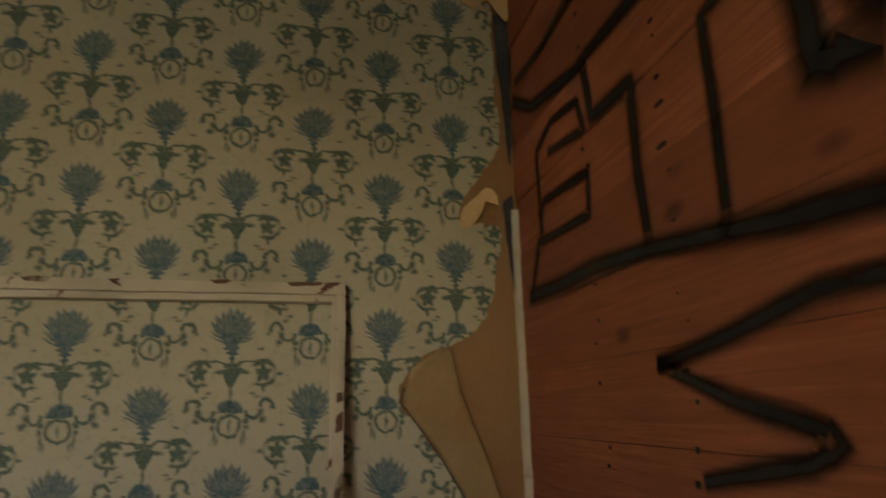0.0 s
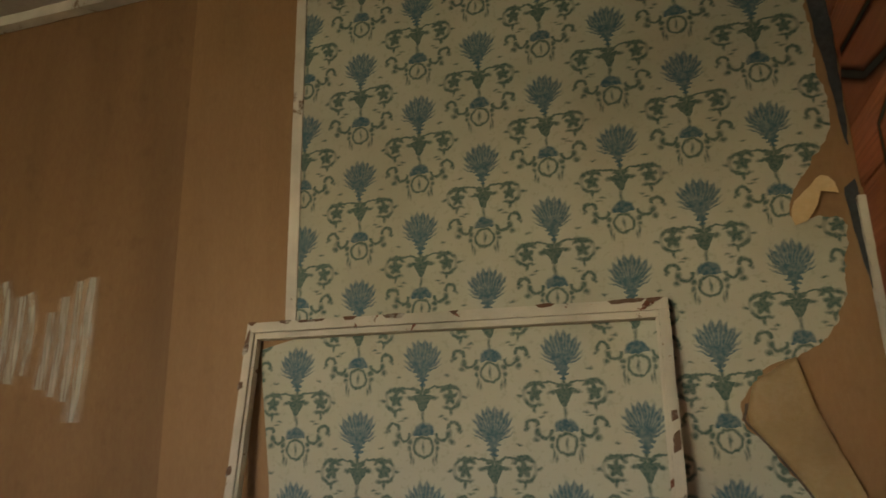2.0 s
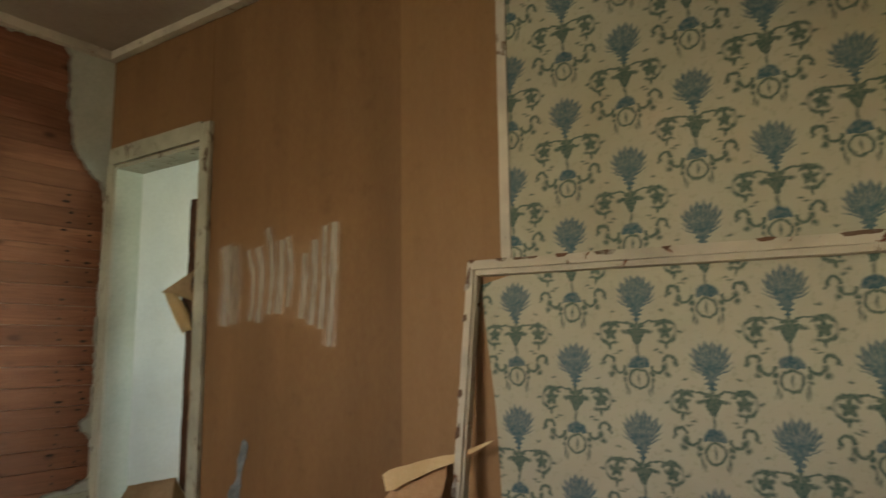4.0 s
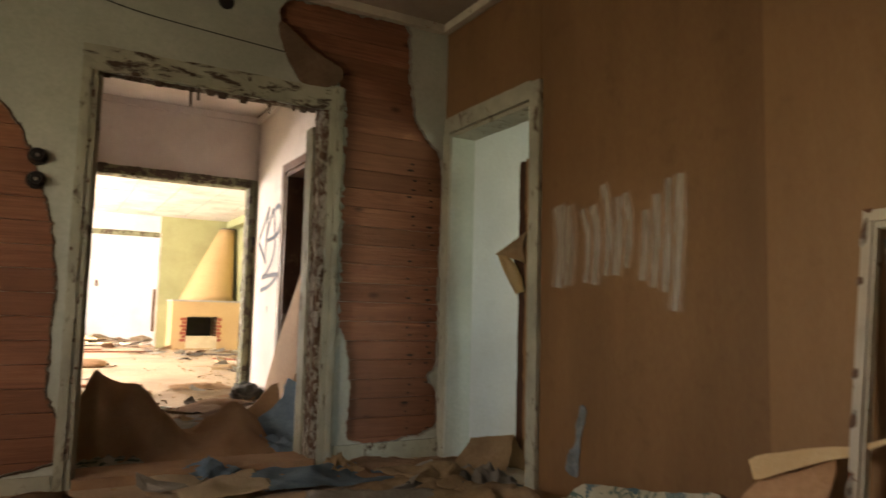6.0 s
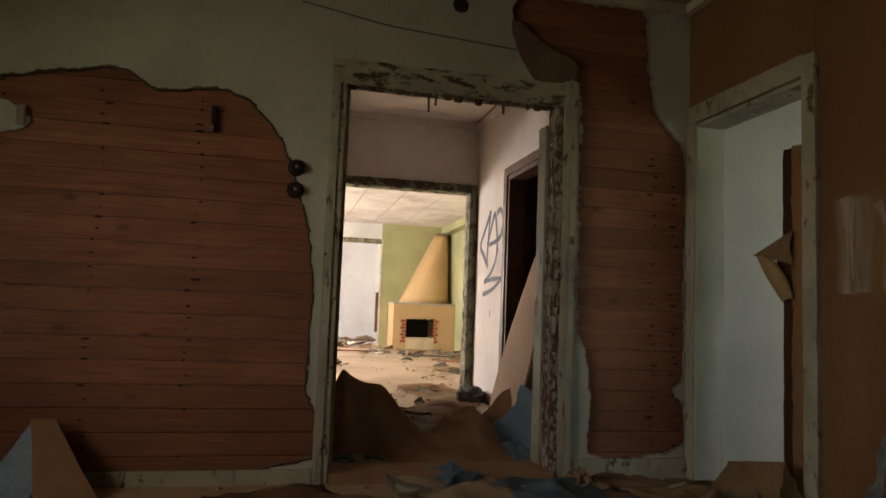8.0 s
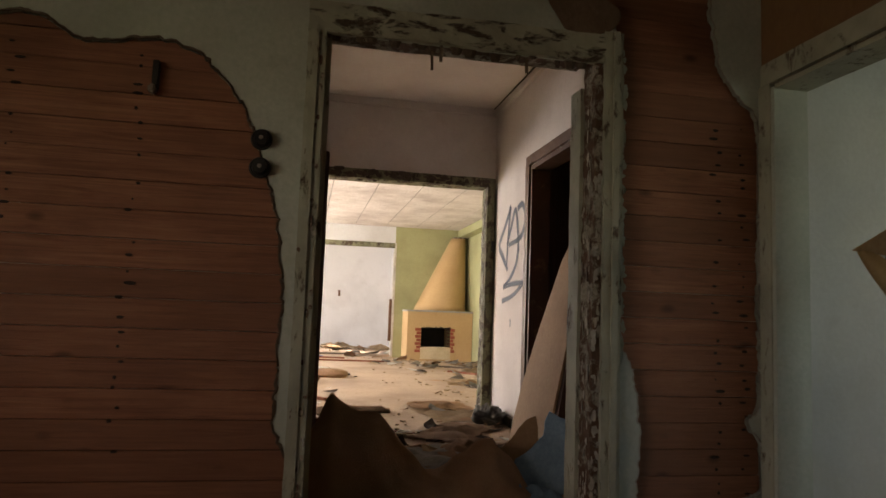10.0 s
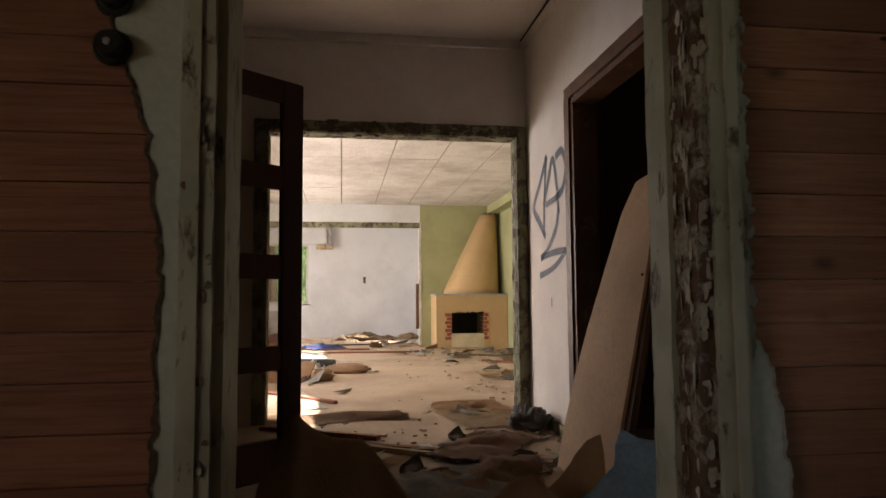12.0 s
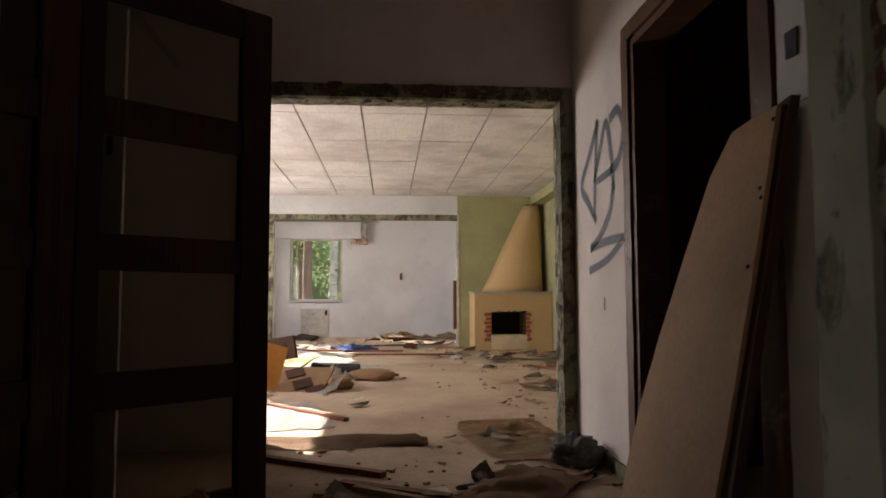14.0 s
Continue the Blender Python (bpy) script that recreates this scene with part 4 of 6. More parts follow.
part("edging", worn(GREEN + 0.002, GREEN + 0.02, -0.55, -0.46, 0.0, 2.359, 0.004, 0.2, 2), GREEN_CASING, opening)
part("edging", worn(GREEN - 0.14, GREEN - 0.02, 2.835, 2.886, 0.35, 1.25, 0.012, 0.08, 6), BROWN_CASING, opening, "dark splintered edge")
part("edging", worn(GREEN - 0.15, GREEN + 0.012, 2.89, 2.935, 0.0, 2.47, 0.012, 0.1, 3), TRIM, opening, "broken white plaster edge")


# ---- windows ----
def window(name, label, place, width, height, z, panes=2, mat=TRIM):
    """A window in the plane y = 0 of place, with its sill."""
    w = thing(name, label, "window", "", "structure", place)
    t = 0.055
    frame_ = part("window_frame", boxes((-width / 2, -width / 2 + t, -0.04, 0.04, z, z + height), (width / 2 - t, width / 2, -0.04, 0.04, z, z + height),
                                        (-width / 2 + t, width / 2 - t, -0.04, 0.04, z, z + t), (-width / 2 + t, width / 2 - t, -0.04, 0.04, z + height - t, z + height)), mat, w)
    inner = (width - 2 * t) / panes
    for k in range(panes):
        a = -width / 2 + t + k * inner
        if k:
            part("mullion", box(a - 0.025, a + 0.025, -0.035, 0.035, z + t, z + height - t, 0.004), mat, w)
        pane = part("pane", boxes((a + 0.026, a + inner - 0.026, -0.003, 0.003, z + t, z + height - t)), GLASS, w)
        pane.visible_shadow = False
    part("window_sill", box(-width / 2 - 0.06, width / 2 + 0.06, -0.1, 0.14, z - 0.04, z - 0.002, 0.006), mat, w)
    return w


window("window_1", "old white bedroom window", pose(-1.5, SOUTH - 0.075, 0), 1.8, 1.2, 0.85)
window("window_2", "white living room window in the sun", pose(-10.4, LEFT_Y - 0.075, 0), 1.7, 1.4, 0.8, 1)
window("window_3", "white living room window in the sun", pose(-14.45, LEFT_Y - 0.075, 0), 3.7, 1.4, 0.8, 1)
window("window_4", "white alcove window in the sun", pose(-17.6, LEFT_Y - 0.075, 0), 1.6, 1.3, 0.8)
window("window_5", "white end window looking out on trees", pose(FAR - 0.1, -0.095, 0, 0, 0, 90), 1.25, 1.51, 0.85, 1, TRIM)
window("window_6", "white passage window", pose(-0.9, 5.15, 0), 1.6, 1.4, 0.8)


# ---- living room ----
def fireplace():
    t = thing("fireplace", "ochre plastered corner fireplace with conical hood", "fireplace", at=pose(0, 0, 0))
    X0, X1 = GREEN + 0.004, -14.92
    y0, y1, top = 3.125, GREEN_Y - 0.012, 1.0
    a, b, z0, z1 = 3.42, 4.03, 0.28, 0.68
    body = bmesh.new()
    for s in ((X0, X1, y0, a - 0.13, 0, top), (X0, X1, b + 0.13, y1, 0, top), (X0, X1, a - 0.13, b + 0.13, z1, top), (X0, X1, a - 0.13, b + 0.13, 0, 0.03), (X0, X0 + 0.15, a - 0.13, b + 0.13, 0.03, z1)):
        box(*s, bm=body)
    part("body", body, STUCCO, t)
    part("firebox", boxes((X0 + 0.151, X0 + 0.18, a, b, 0.03, z1), (X0 + 0.18, X1 - 0.04, a, b, z1 - 0.02, z1 - 0.002)), SOOT, t, "sooty black firebox")
    part("hearth_ledge", worn(X1 - 0.28, X1 + 0.012, a - 0.01, b + 0.01, 0.031, z0, 0.003, 0.1), LEDGE, t, "pale hearth ledge")
    n = 7
    for side, ya, yb in ((0, a - 0.128, a - 0.002), (1, b + 0.002, b + 0.098)):
        for k in range(n):
            za = 0.17 + k * (z1 - 0.172) / n
            shift = 0.03 if k % 2 else 0.0
            p0, p1 = (ya + shift, yb) if side == 0 else (ya, yb - shift)
            part("brick", box(X1 - 0.45, X1 + 0.008, p0, p1, za, za + (z1 - 0.172) / n - 0.012, 0.004), BRICK, t)
    for side in range(2):
        ya = a - 0.128 if side == 0 else b + 0.002
        part("mortar", boxes((X1 - 0.44, X1 + 0.002, ya, ya + 0.126, 0.031, z1 - 0.003)), STUCCO, t, "ochre mortar between bricks")
    part("mantel_shelf", worn(X0, X1 + 0.02, y0 - 0.02, y1, top + 0.001, top + 0.035, 0.004, 0.08), PAPER_GREY, t, "dusty grey mantel shelf")
    hood = bmesh.new()
    rows = []
    for k in range(13):
        f = k / 12
        z = top + 0.037 + f * (2.63 - top - 0.037)
        c = 3.915 + (4.295 - 3.915) * f
        half = 0.565 * (1 - f) + 0.155 * f
        depth = 0.66 * (1 - f) + 0.24 * f
        rows.append([hood.verts.new((X0 + depth * (max(0.0, math.sin(q)) ** 0.7), c - half * math.cos(q), z)) for q in (math.pi * i / 20 for i in range(21))])
    for r0, r1 in zip(rows, rows[1:]):
        for i in range(20):
            hood.faces.new((r0[i], r0[i + 1], r1[i + 1], r1[i])).smooth = True
    hood.faces.new(rows[-1])
    hood.faces.new(rows[0])
    part("hood", hood, STUCCO, t, "conical ochre hood")
    part("hood_cap", worn(X0, X0 + 0.26, 4.16, 4.44, 2.631, 2.65, 0.006, 0.05), ROT, t, "dark broken hood top")
    bits = bmesh.new()
    r = random.Random(4)
    for k in range(16):
        yy = r.uniform(a, b)
        box(X1 - 0.02, X1 + 0.025, yy, yy + r.uniform(0.02, 0.06), z1 - 0.005, z1 + r.uniform(0.005, 0.02), bm=bits)
    tagged(part("soot_edge", bits, SOOT, t, "charred edge over the opening"), kind="stuff")


fireplace()
roller = thing("roller_box", "white roller blind box with a broken corner", "blind box")
part("box", box(FAR + 0.002, FAR + 0.22, -1.2, 0.98, 2.34, 2.74, 0.01), GREY_WALL, roller)
part("broken_end", worn(FAR + 0.002, FAR + 0.19, 0.985, 1.09, 2.30, 2.72, 0.03, 0.05), PAPER_GREY, roller, "torn dusty broken end")
part("broken_strip", worn(FAR + 0.002, FAR + 0.17, 0.74, 1.12, 2.22, 2.335, 0.04, 0.05, 4.0), PAPER_TAN, roller, "torn brown strip hanging from the box")
panel = thing("wall_panel", "loose pale board leaning under the window", "panel")
part("board", worn(FAR + 0.004, FAR + 0.03, -0.45, 0.2, 0.0, 0.68, 0.008, 0.08), TRIM, panel)
part("board", worn(FAR + 0.004, FAR + 0.022, -0.72, -0.46, 0.27, 0.76, 0.008, 0.06, 3.0), GREY_WALL, panel, "broken white panel")
part("socket", box(FAR + 0.031, FAR + 0.05, 0.12, 0.18, 0.52, 0.64, 0.004), BLACK, panel)

hook = tagged(link_mesh("wall_hook", worn(FAR + 0.002, FAR + 0.03, 1.90, 1.96, 1.36, 1.52, 0.02, 0.03), BROWN_CASING), "small brown hook on the end wall", "hook")


# ---- hall ----
def leaf(parent, p, q, rows, seed):
    """One glazed door leaf between two floor points."""
    p, q = Vector(p), Vector(q)
    d = (q - p)
    length = d.length
    m = Matrix.Translation((*p, 0.02)) @ Matrix.Rotation(math.atan2(d.y, d.x), 4, "Z")
    st, st_b, t, h = 0.13, 0.08, 0.02, 2.06
    l_ = new("door_leaf")
    l_.parent = parent
    l_.matrix_local = m
    def bit(name, bm, mat, label=""):
        part(name, bm, mat, l_, label)
    bit("stile", box(0, st, -t, t, 0, h, 0.005), BROWN_WOOD)
    bit("stile", box(length - st_b, length, -t, t, 0, h, 0.005), BROWN_WOOD)
    z = 0.0
    heights = [0.2] + [0.125] * (rows - 1) + [0.12]
    gap = (h - sum(heights)) / rows
    for k, hh in enumerate(heights):
        bit("rail", box(st + 0.001, length - st_b - 0.001, -t + 0.002, t - 0.002, z, z + hh, 0.004), BROWN_WOOD)
        z += hh
        if k < rows:
            pane = part("pane", boxes((st, length - st_b, -0.002, 0.002, z, z + gap)), SHADE_GLASS, l_)
            pane.visible_shadow = False
            z += gap


folding = thing("folding_door", "open dark brown glazed folding door", "door")
leaf(folding, (-5.78, 1.14), (-5.30, 0.60), 4, 1)
leaf(folding, (-5.297, 0.597), (-4.70, 0.20), 4, 2)

stile = thing("white_board", "narrow white board standing behind the glazed door", "board")
part("board", worn(-6.33, -6.30, 0.25, 0.375, 0.0, 2.6, 0.003, 0.1), GREY_WALL, stile)
part("latch_hole", box(-6.299, -6.292, 0.30, 0.328, 1.61, 1.70, 0.003), BLACK, stile)
part("diagonal_batten", sheet([(0.36, 2.34), (0.40, 2.34), (0.64, 2.05), (0.61, 2.03)], [], lambda u, v, w: Vector((-6.299 + w, u, v)), 0.012), GREY_WALL, stile)
part("diagonal_batten", sheet([(0.08, 2.55), (0.14, 2.6), (0.32, 2.36), (0.30, 2.31)], [], lambda u, v, w: Vector((-6.299 + w, u, v)), 0.012), GREY_WALL, stile)


def leaning_board():
    """A tall offcut that leans along the hall wall."""
    t = thing("leaning_board", "tan fibreboard offcut leaning on the closet doorway", "board")
    def at(u, v, w):
        return Vector((u, RIGHT - 0.07 - (1.53 - v) * 0.17 + w, v))
    out = torn([(-5.66, 0.004), (-5.64, 0.25), (-5.59, 0.5), (-5.5, 0.76), (-5.39, 1.02), (-5.245, 1.34), (-5.125, 1.47), (-5.0, 1.485), (-4.865, 1.49), (-4.875, 1.1), (-4.905, 0.65), (-4.94, 0.2), (-4.95, 0.004)], 0.06, 0.004, 2.0, True, False)
    for p in out:
        p.y = max(p.y, 0.003)
    part("face", sheet(out, [], at, 0.016), BOARD, t)
    part("edge_batten", sheet([(-4.89, 1.5), (-4.83, 1.51), (-4.89, 0.004), (-4.95, 0.004)], [], lambda u, v, w: at(u, v, w + 0.018), 0.03), BROWN_WOOD, t, "dark wooden edge batten")
    for k in range(4):
        bm = bmesh.new()
        bmesh.ops.create_uvsphere(bm, u_segments=8, v_segments=5, radius=0.007)
        bmesh.ops.transform(bm, matrix=Matrix.Translation(at(-4.875 - 0.012 * k, 1.45 - 0.1 * k - 0.13 * (k % 2), 0)), verts=bm.verts)
        part("nail", bm, BLACK, t)


leaning_board()
tag = thing("spray_tag", "grey-blue sprayed tag on the hall wall", "graffiti")
on_hall = lambda u, v, w: Vector((u, RIGHT - 0.003, v))
for pts, wd in (([(-6.80, 1.95), (-6.98, 1.78), (-7.15, 1.62), (-7.02, 1.50), (-6.86, 1.37)], 0.055), ([(-6.82, 1.95), (-6.87, 1.66), (-6.90, 1.38)], 0.05),
                ([(-6.90, 1.60), (-6.78, 1.76), (-6.66, 1.90), (-6.58, 1.70), (-6.55, 1.50)], 0.05), ([(-6.84, 1.60), (-6.56, 1.62)], 0.045),
                ([(-6.60, 1.90), (-6.46, 1.92), (-6.38, 1.80), (-6.45, 1.66), (-6.60, 1.62)], 0.055), ([(-6.55, 1.55), (-6.62, 1.40), (-6.80, 1.28), (-6.98, 1.22)], 0.05),
                ([(-6.99, 1.22), (-6.70, 1.24), (-6.40, 1.24)], 0.05), ([(-6.40, 1.235), (-6.6, 1.16), (-6.78, 1.12), (-7.02, 1.09)], 0.05)):
    part("stroke", ribbon(pts, wd * 1.4, on_hall), SPRAY_BLUE, tag)
part("drip", ribbon([(-6.74, 0.93), (-6.74, 0.86)], 0.03, on_hall), SPRAY_BLUE, tag)
hinge = tagged(link_mesh("hinge_stub", box(INNER + 0.03, INNER + 0.06, 2.79, 2.82, 1.58, 1.68, 0.004), BLACK), "small black hinge on the casing", "hinge")
plate = thing("switch_plate", "white board scrap with a dark hole", "plate")
part("board", worn(-4.97, -4.72, RIGHT - 0.012, RIGHT - 0.002, 1.5, 2.6, 0.004, 0.08), GREY_WALL, plate)
part("hole", worn(-4.91, -4.85, RIGHT - 0.02, RIGHT - 0.0125, 1.64, 1.72, 0.006, 0.02), BLACK, plate, "dark ragged hole")

# ---- passage ----
loose = thing("loose_board", "broken brown board with curled paper", "board")
part("board", worn(-3.255, -3.175, 3.42, 3.46, 0.0, 1.86, 0.006, 0.07), BROWN_WOOD, loose)
part("split_edge", worn(-3.172, -3.085, 3.405, 3.45, 0.0, 1.86, 0.009, 0.05, 3.0), HARDBOARD_PALE, loose, "raw split edge")
# dark backing that paints the shadowed hollow behind the curl
part("torn_edge", worn(-3.31, -3.256, 3.425, 3.445, 1.10, 1.27, 0.01, 0.04, 5.0), BROWN_WOOD, loose)
def bent(rows_at, across, name, mat):
    """A stiff strip swept along a short line, bowed across its width."""
    bm = bmesh.new()
    rows = [[bm.verts.new(rows_at(j / 14, i / across)) for i in range(across + 1)] for j in range(15)]
    for r0, r1 in zip(rows, rows[1:]):
        for i in range(across):
            bm.faces.new((r0[i], r0[i + 1], r1[i + 1], r1[i])).smooth = True
    bmesh.ops.solidify(bm, geom=bm.faces[:], thickness=0.005)
    return part(name, bm, mat, loose, "curled tan paper")
def upper_flap(f, s):
    x = -3.145 - 0.25 * f
    top, low = 1.415 - 0.13 * f, 1.21 + 0.072 * f ** 0.7 + 0.006 * noise.noise(Vector((f * 14, 0, 2)))
    return (x, 3.40 - 0.06 * f - 0.03 * math.sin(math.pi * s) * (1 - f), low + (top - low) * s)
def lower_roll(f, s):
    x, z = -3.392 + 0.205 * f ** 1.1, 1.285 - 0.255 * f
    a = math.pi * (0.05 + 1.15 * s)
    r = 0.014 + 0.034 * math.sin(math.pi * (0.12 + 0.72 * f))
    return (x + r * (1 - math.cos(a)) * 0.9, 3.37 - r * math.sin(a) * 0.8, z + r * (1 - math.cos(a)) * 0.45 - 0.012)
bent(upper_flap, 6, "upper_flap", PAPER_TAN)
bent(lower_roll, 10, "lower_roll", PAPER_BACK)


# ---- bedroom ----
def old_frame():
    """An old sash that leans against the papered wall."""
    t = thing("window_frame_leaning", "old cream window frame with chipped paint", "window frame",
              at=pose(-0.302, NORTH - 0.175, 0.0) @ pose(0, 0, 0, -7.0, 0, 0) @ pose(0, 0, 0, 0, 0.9, 0))
    w, h, m, n = 1.442, 1.258, 0.036, 0.03
    part("stile", worn(-w / 2, -w / 2 + n, -0.022, 0.022, 0.03, h - m, 0.0018, 0.07, 1), FRAME_PAINT, t)
    part("stile", worn(w / 2 - n, w / 2, -0.022, 0.022, 0.0, h - m, 0.0018, 0.07, 2), FRAME_PAINT, t)
    part("rail", worn(-w / 2, w / 2, -0.022, 0.022, h - m + 0.001, h, 0.0018, 0.07, 3), FRAME_PAINT, t)
    part("rail", worn(-w / 2 + n, w / 2 - n, -0.022, 0.022, 0.0, 0.06, 0.0018, 0.07, 4), FRAME_PAINT, t)
    part("bead", worn(-w / 2 + n + 0.001, w / 2 - n - 0.001, -0.012, 0.018, h - m - 0.02, h - m, 0.001, 0.1, 5), FRAME_PAINT, t)
    for s in (-1, 1):
        x = s * (w / 2 - n - 0.006)
        part("bead", worn(x - 0.005, x + 0.005, -0.012, 0.018, 0.061, h - m - 0.021, 0.001, 0.1, 6 + s), FRAME_PAINT, t)

    r = random.Random(12)
    for k, (u, wd) in enumerate(((-0.70, 0.03), (-0.57, 0.05), (-0.47, 0.11), (-0.32, 0.05), (-0.16, 0.08), (0.05, 0.03), (0.35, 0.06), (0.60, 0.11), (0.68, 0.05))):
        ring = torn([(u - wd / 2, h + 0.001), (u + wd / 2, h + 0.001), (u + wd / 2 - 0.012, h - r.uniform(0.007, 0.016)), (u - wd / 2 + 0.01, h - r.uniform(0.005, 0.012))], 0.012, 0.004, k * 1.7)
        part("paint_chip", sheet(ring, [], lambda a, b, c: Vector((a, -0.0255 + c, b)), 0.002), ROT if k % 3 else BROWN_CASING, t, "bare brown wood where paint fell off")
    for s, x in ((-1, -w / 2 + 0.008), (1, w / 2 - 0.012)):
        for k in range(7):
            z = r.uniform(0.3, 1.15)
            ring = torn([(x - 0.01, z), (x + 0.008, z + 0.01), (x + 0.006, z + r.uniform(0.03, 0.1)), (x - 0.009, z + 0.03)], 0.012, 0.003, k * 2.3 + s)
            part("paint_chip", sheet(ring, [], lambda a, b, c: Vector((a, -0.0255 + c, b)), 0.002), ROT, t)


old_frame()

graffiti = thing("graffiti", "black sprayed letters on red-brown planks", "graffiti")
on_east = lambda u, v, w: Vector((EAST - 0.0075, u, v))
smears = thing("filler_smears", "pale brushed filler smears on brown hardboard", "smear")
on_n = lambda u, v, w: Vector((u, NORTH - 0.0015, v))
for x, top, low, wd, lean in ((-2.53, 1.47, 1.05, 0.13, 0.01), (-2.47, 1.46, 1.06, 0.12, 0.0), (-2.33, 1.43, 1.07, 0.055, 0.05), (-2.27, 1.44, 1.06, 0.07, 0.02), (-2.19, 1.53, 1.10, 0.06, 0.04), (-2.13, 1.46, 1.10, 0.09, -0.02),
                              (-2.06, 1.47, 1.13, 0.06, 0.02), (-1.96, 1.38, 1.07, 0.08, -0.04), (-1.90, 1.44, 1.04, 0.07, -0.03), (-1.84, 1.50, 1.02, 0.06, -0.04), (-1.785, 1.51, 0.94, 0.08, -0.05)):
    mid = (top + low) / 2 + 0.03
    part("smear", ribbon([(x - lean * 0.6, top), (x + 0.02, mid), (x, low)], wd * 1.45, on_n), SCUFF, smears)

flap_w = thing("torn_flap", "tan-backed torn board flap on the plank wall", "flap")
def wall_flap():
    ring = torn([(1.99, 2.60), (2.02, 2.45), (2.09, 2.32), (2.16, 2.255), (2.34, 2.27), (2.40, 2.38), (2.22, 2.47), (2.08, 2.56)], 0.03, 0.008, 9.0)
    return sheet(ring, [], lambda u, v, w: Vector((WEST + 0.012 + w + 0.05 * max(0, 2.6 - v) * max(0, u - 2.0), u, v)), 0.004)
part("paper", wall_flap(), CARDBOARD_GREY, flap_w)

for y in (0.862, 1.683):
    hole = thing("wall_hole", "round dark vent hole in the white board", "hole", "vent holes")
    bm = bmesh.new()
    bmesh.ops.create_cone(bm, segments=24, radius1=0.046, radius2=0.04, depth=0.006, cap_ends=True)
    bmesh.ops.transform(bm, matrix=Matrix.Translation((WEST + 0.0075, y, 2.652)) @ Matrix.Rotation(math.pi / 2, 4, "Y"), verts=bm.verts)
    part("rim", bm, BLACK, hole)
crack = thing("wall_crack", "thin dark crack across the white board", "crack")
part("line", ribbon([(0.80, 2.55), (1.0, 2.52), (1.25, 2.48), (1.6, 2.455), (2.03, 2.43)], 0.012, lambda u, v, w: Vector((WEST + 0.0065, u, v))), SPRAY_BLACK, crack)


def socket(z):
    s = thing("wall_socket", "black round bakelite wall socket", "socket", "sockets on the board edge")
    for name, rad, d0, d1, mat in (("base", 0.045, 0.006, 0.022, BLACK), ("cap", 0.032, 0.022, 0.05, BLACK), ("screw", 0.009, 0.05, 0.054, CLAMP)):
        bm = bmesh.new()
        bmesh.ops.create_cone(bm, segments=20, radius1=rad, radius2=rad * 0.88, depth=d1 - d0, cap_ends=True)
        bmesh.ops.transform(bm, matrix=Matrix.Translation((WEST + (d0 + d1) / 2, 0.82, z)) @ Matrix.Rotation(math.pi / 2, 4, "Y"), verts=bm.verts)
        part(name, bm, mat, s)


socket(1.635)
socket(1.516)
clip = thing("cable_clip", "rusty metal clip on the planks", "clip")
part("plate", box(WEST - 0.024, WEST + 0.006, 0.375, 0.40, 1.81, 1.93, 0.003), BLACK, clip)
part("knob", box(WEST - 0.024, WEST + 0.025, 0.365, 0.395, 1.79, 1.825, 0.008), CLAMP, clip, "pale metal knob")

# torn paper at the corner with the plank wall
def flap_left(z):
    return float(np.interp(z, (0.1, 0.45, 0.6, 0.71, 0.80, 0.876, 0.98, 1.035), (0.95, 0.875, 0.80, 0.735, 0.672, 0.612, 0.645, 0.735)))


def corner_flap():
    """Paper that has come away and hangs forward, its tan back showing."""
    bm = bmesh.new()
    rows = []
    for j in range(33):
        z = 1.035 - 0.9 * j / 32
        left = flap_left(z) + 0.005 * noise.noise(Vector((z * 40, 0, 3)))
        right = float(np.interp(z, (0.13, 0.4, 0.675, 0.895, 1.035), (1.0, 0.955, 0.875, 0.793, 0.762)))
        rows.append([bm.verts.new((left + (right - left) * s_, NORTH - 0.012 - 0.022 * math.sin(math.pi * 0.5 * s_) - 0.012 * s_ * max(0, z - 0.6) - 0.004 * math.sin(9 * z + 3 * s_), z + 0.01 * s_)) for s_ in (i / 10 for i in range(11))])
    for r0, r1 in zip(rows, rows[1:]):
        for i in range(10):
            bm.faces.new((r0[i], r0[i + 1], r1[i + 1], r1[i])).smooth = True
    bmesh.ops.solidify(bm, geom=bm.faces[:], thickness=0.003)
    return bm


def flap_rim():
    """The dark torn rim along the flap, with the gap's shadow in its colour."""
    ring = [(flap_left(z) - 0.001, z) for z in (0.45 + 0.011 * k for k in range(44))]
    back = [(flap_left(z) - 0.008 - 0.006 * abs(noise.noise(Vector((z * 60, 1, 0)))), z) for z in (0.45 + 0.011 * k for k in range(44))][::-1]
    return sheet(ring + back, [], lambda u, v, w: Vector((u, NORTH - 0.014 + w, v)), 0.003)


peel = thing("peeled_paper", "tan back of peeled wallpaper curling off the wall", "wallpaper flap")
part("flap", corner_flap(), PAPER_BACK, peel)
part("torn_rim", flap_rim(), DARK_BITS, peel, "dark torn paper rim with the gap's shadow")
part("curl", sheet(torn([(0.905, 1.575), (0.86, 1.53), (0.828, 1.50), (0.812, 1.455), (0.822, 1.43), (0.852, 1.44), (0.885, 1.485), (0.90, 1.525), (0.945, 1.515), (0.94, 1.55)], 0.02, 0.006, 4.0), [], lambda u, v, w: Vector((u, NORTH - 0.02 - 0.012 * (u - 0.8) / 0.13 + w, v)), 0.003), PAPER_BACK, peel)
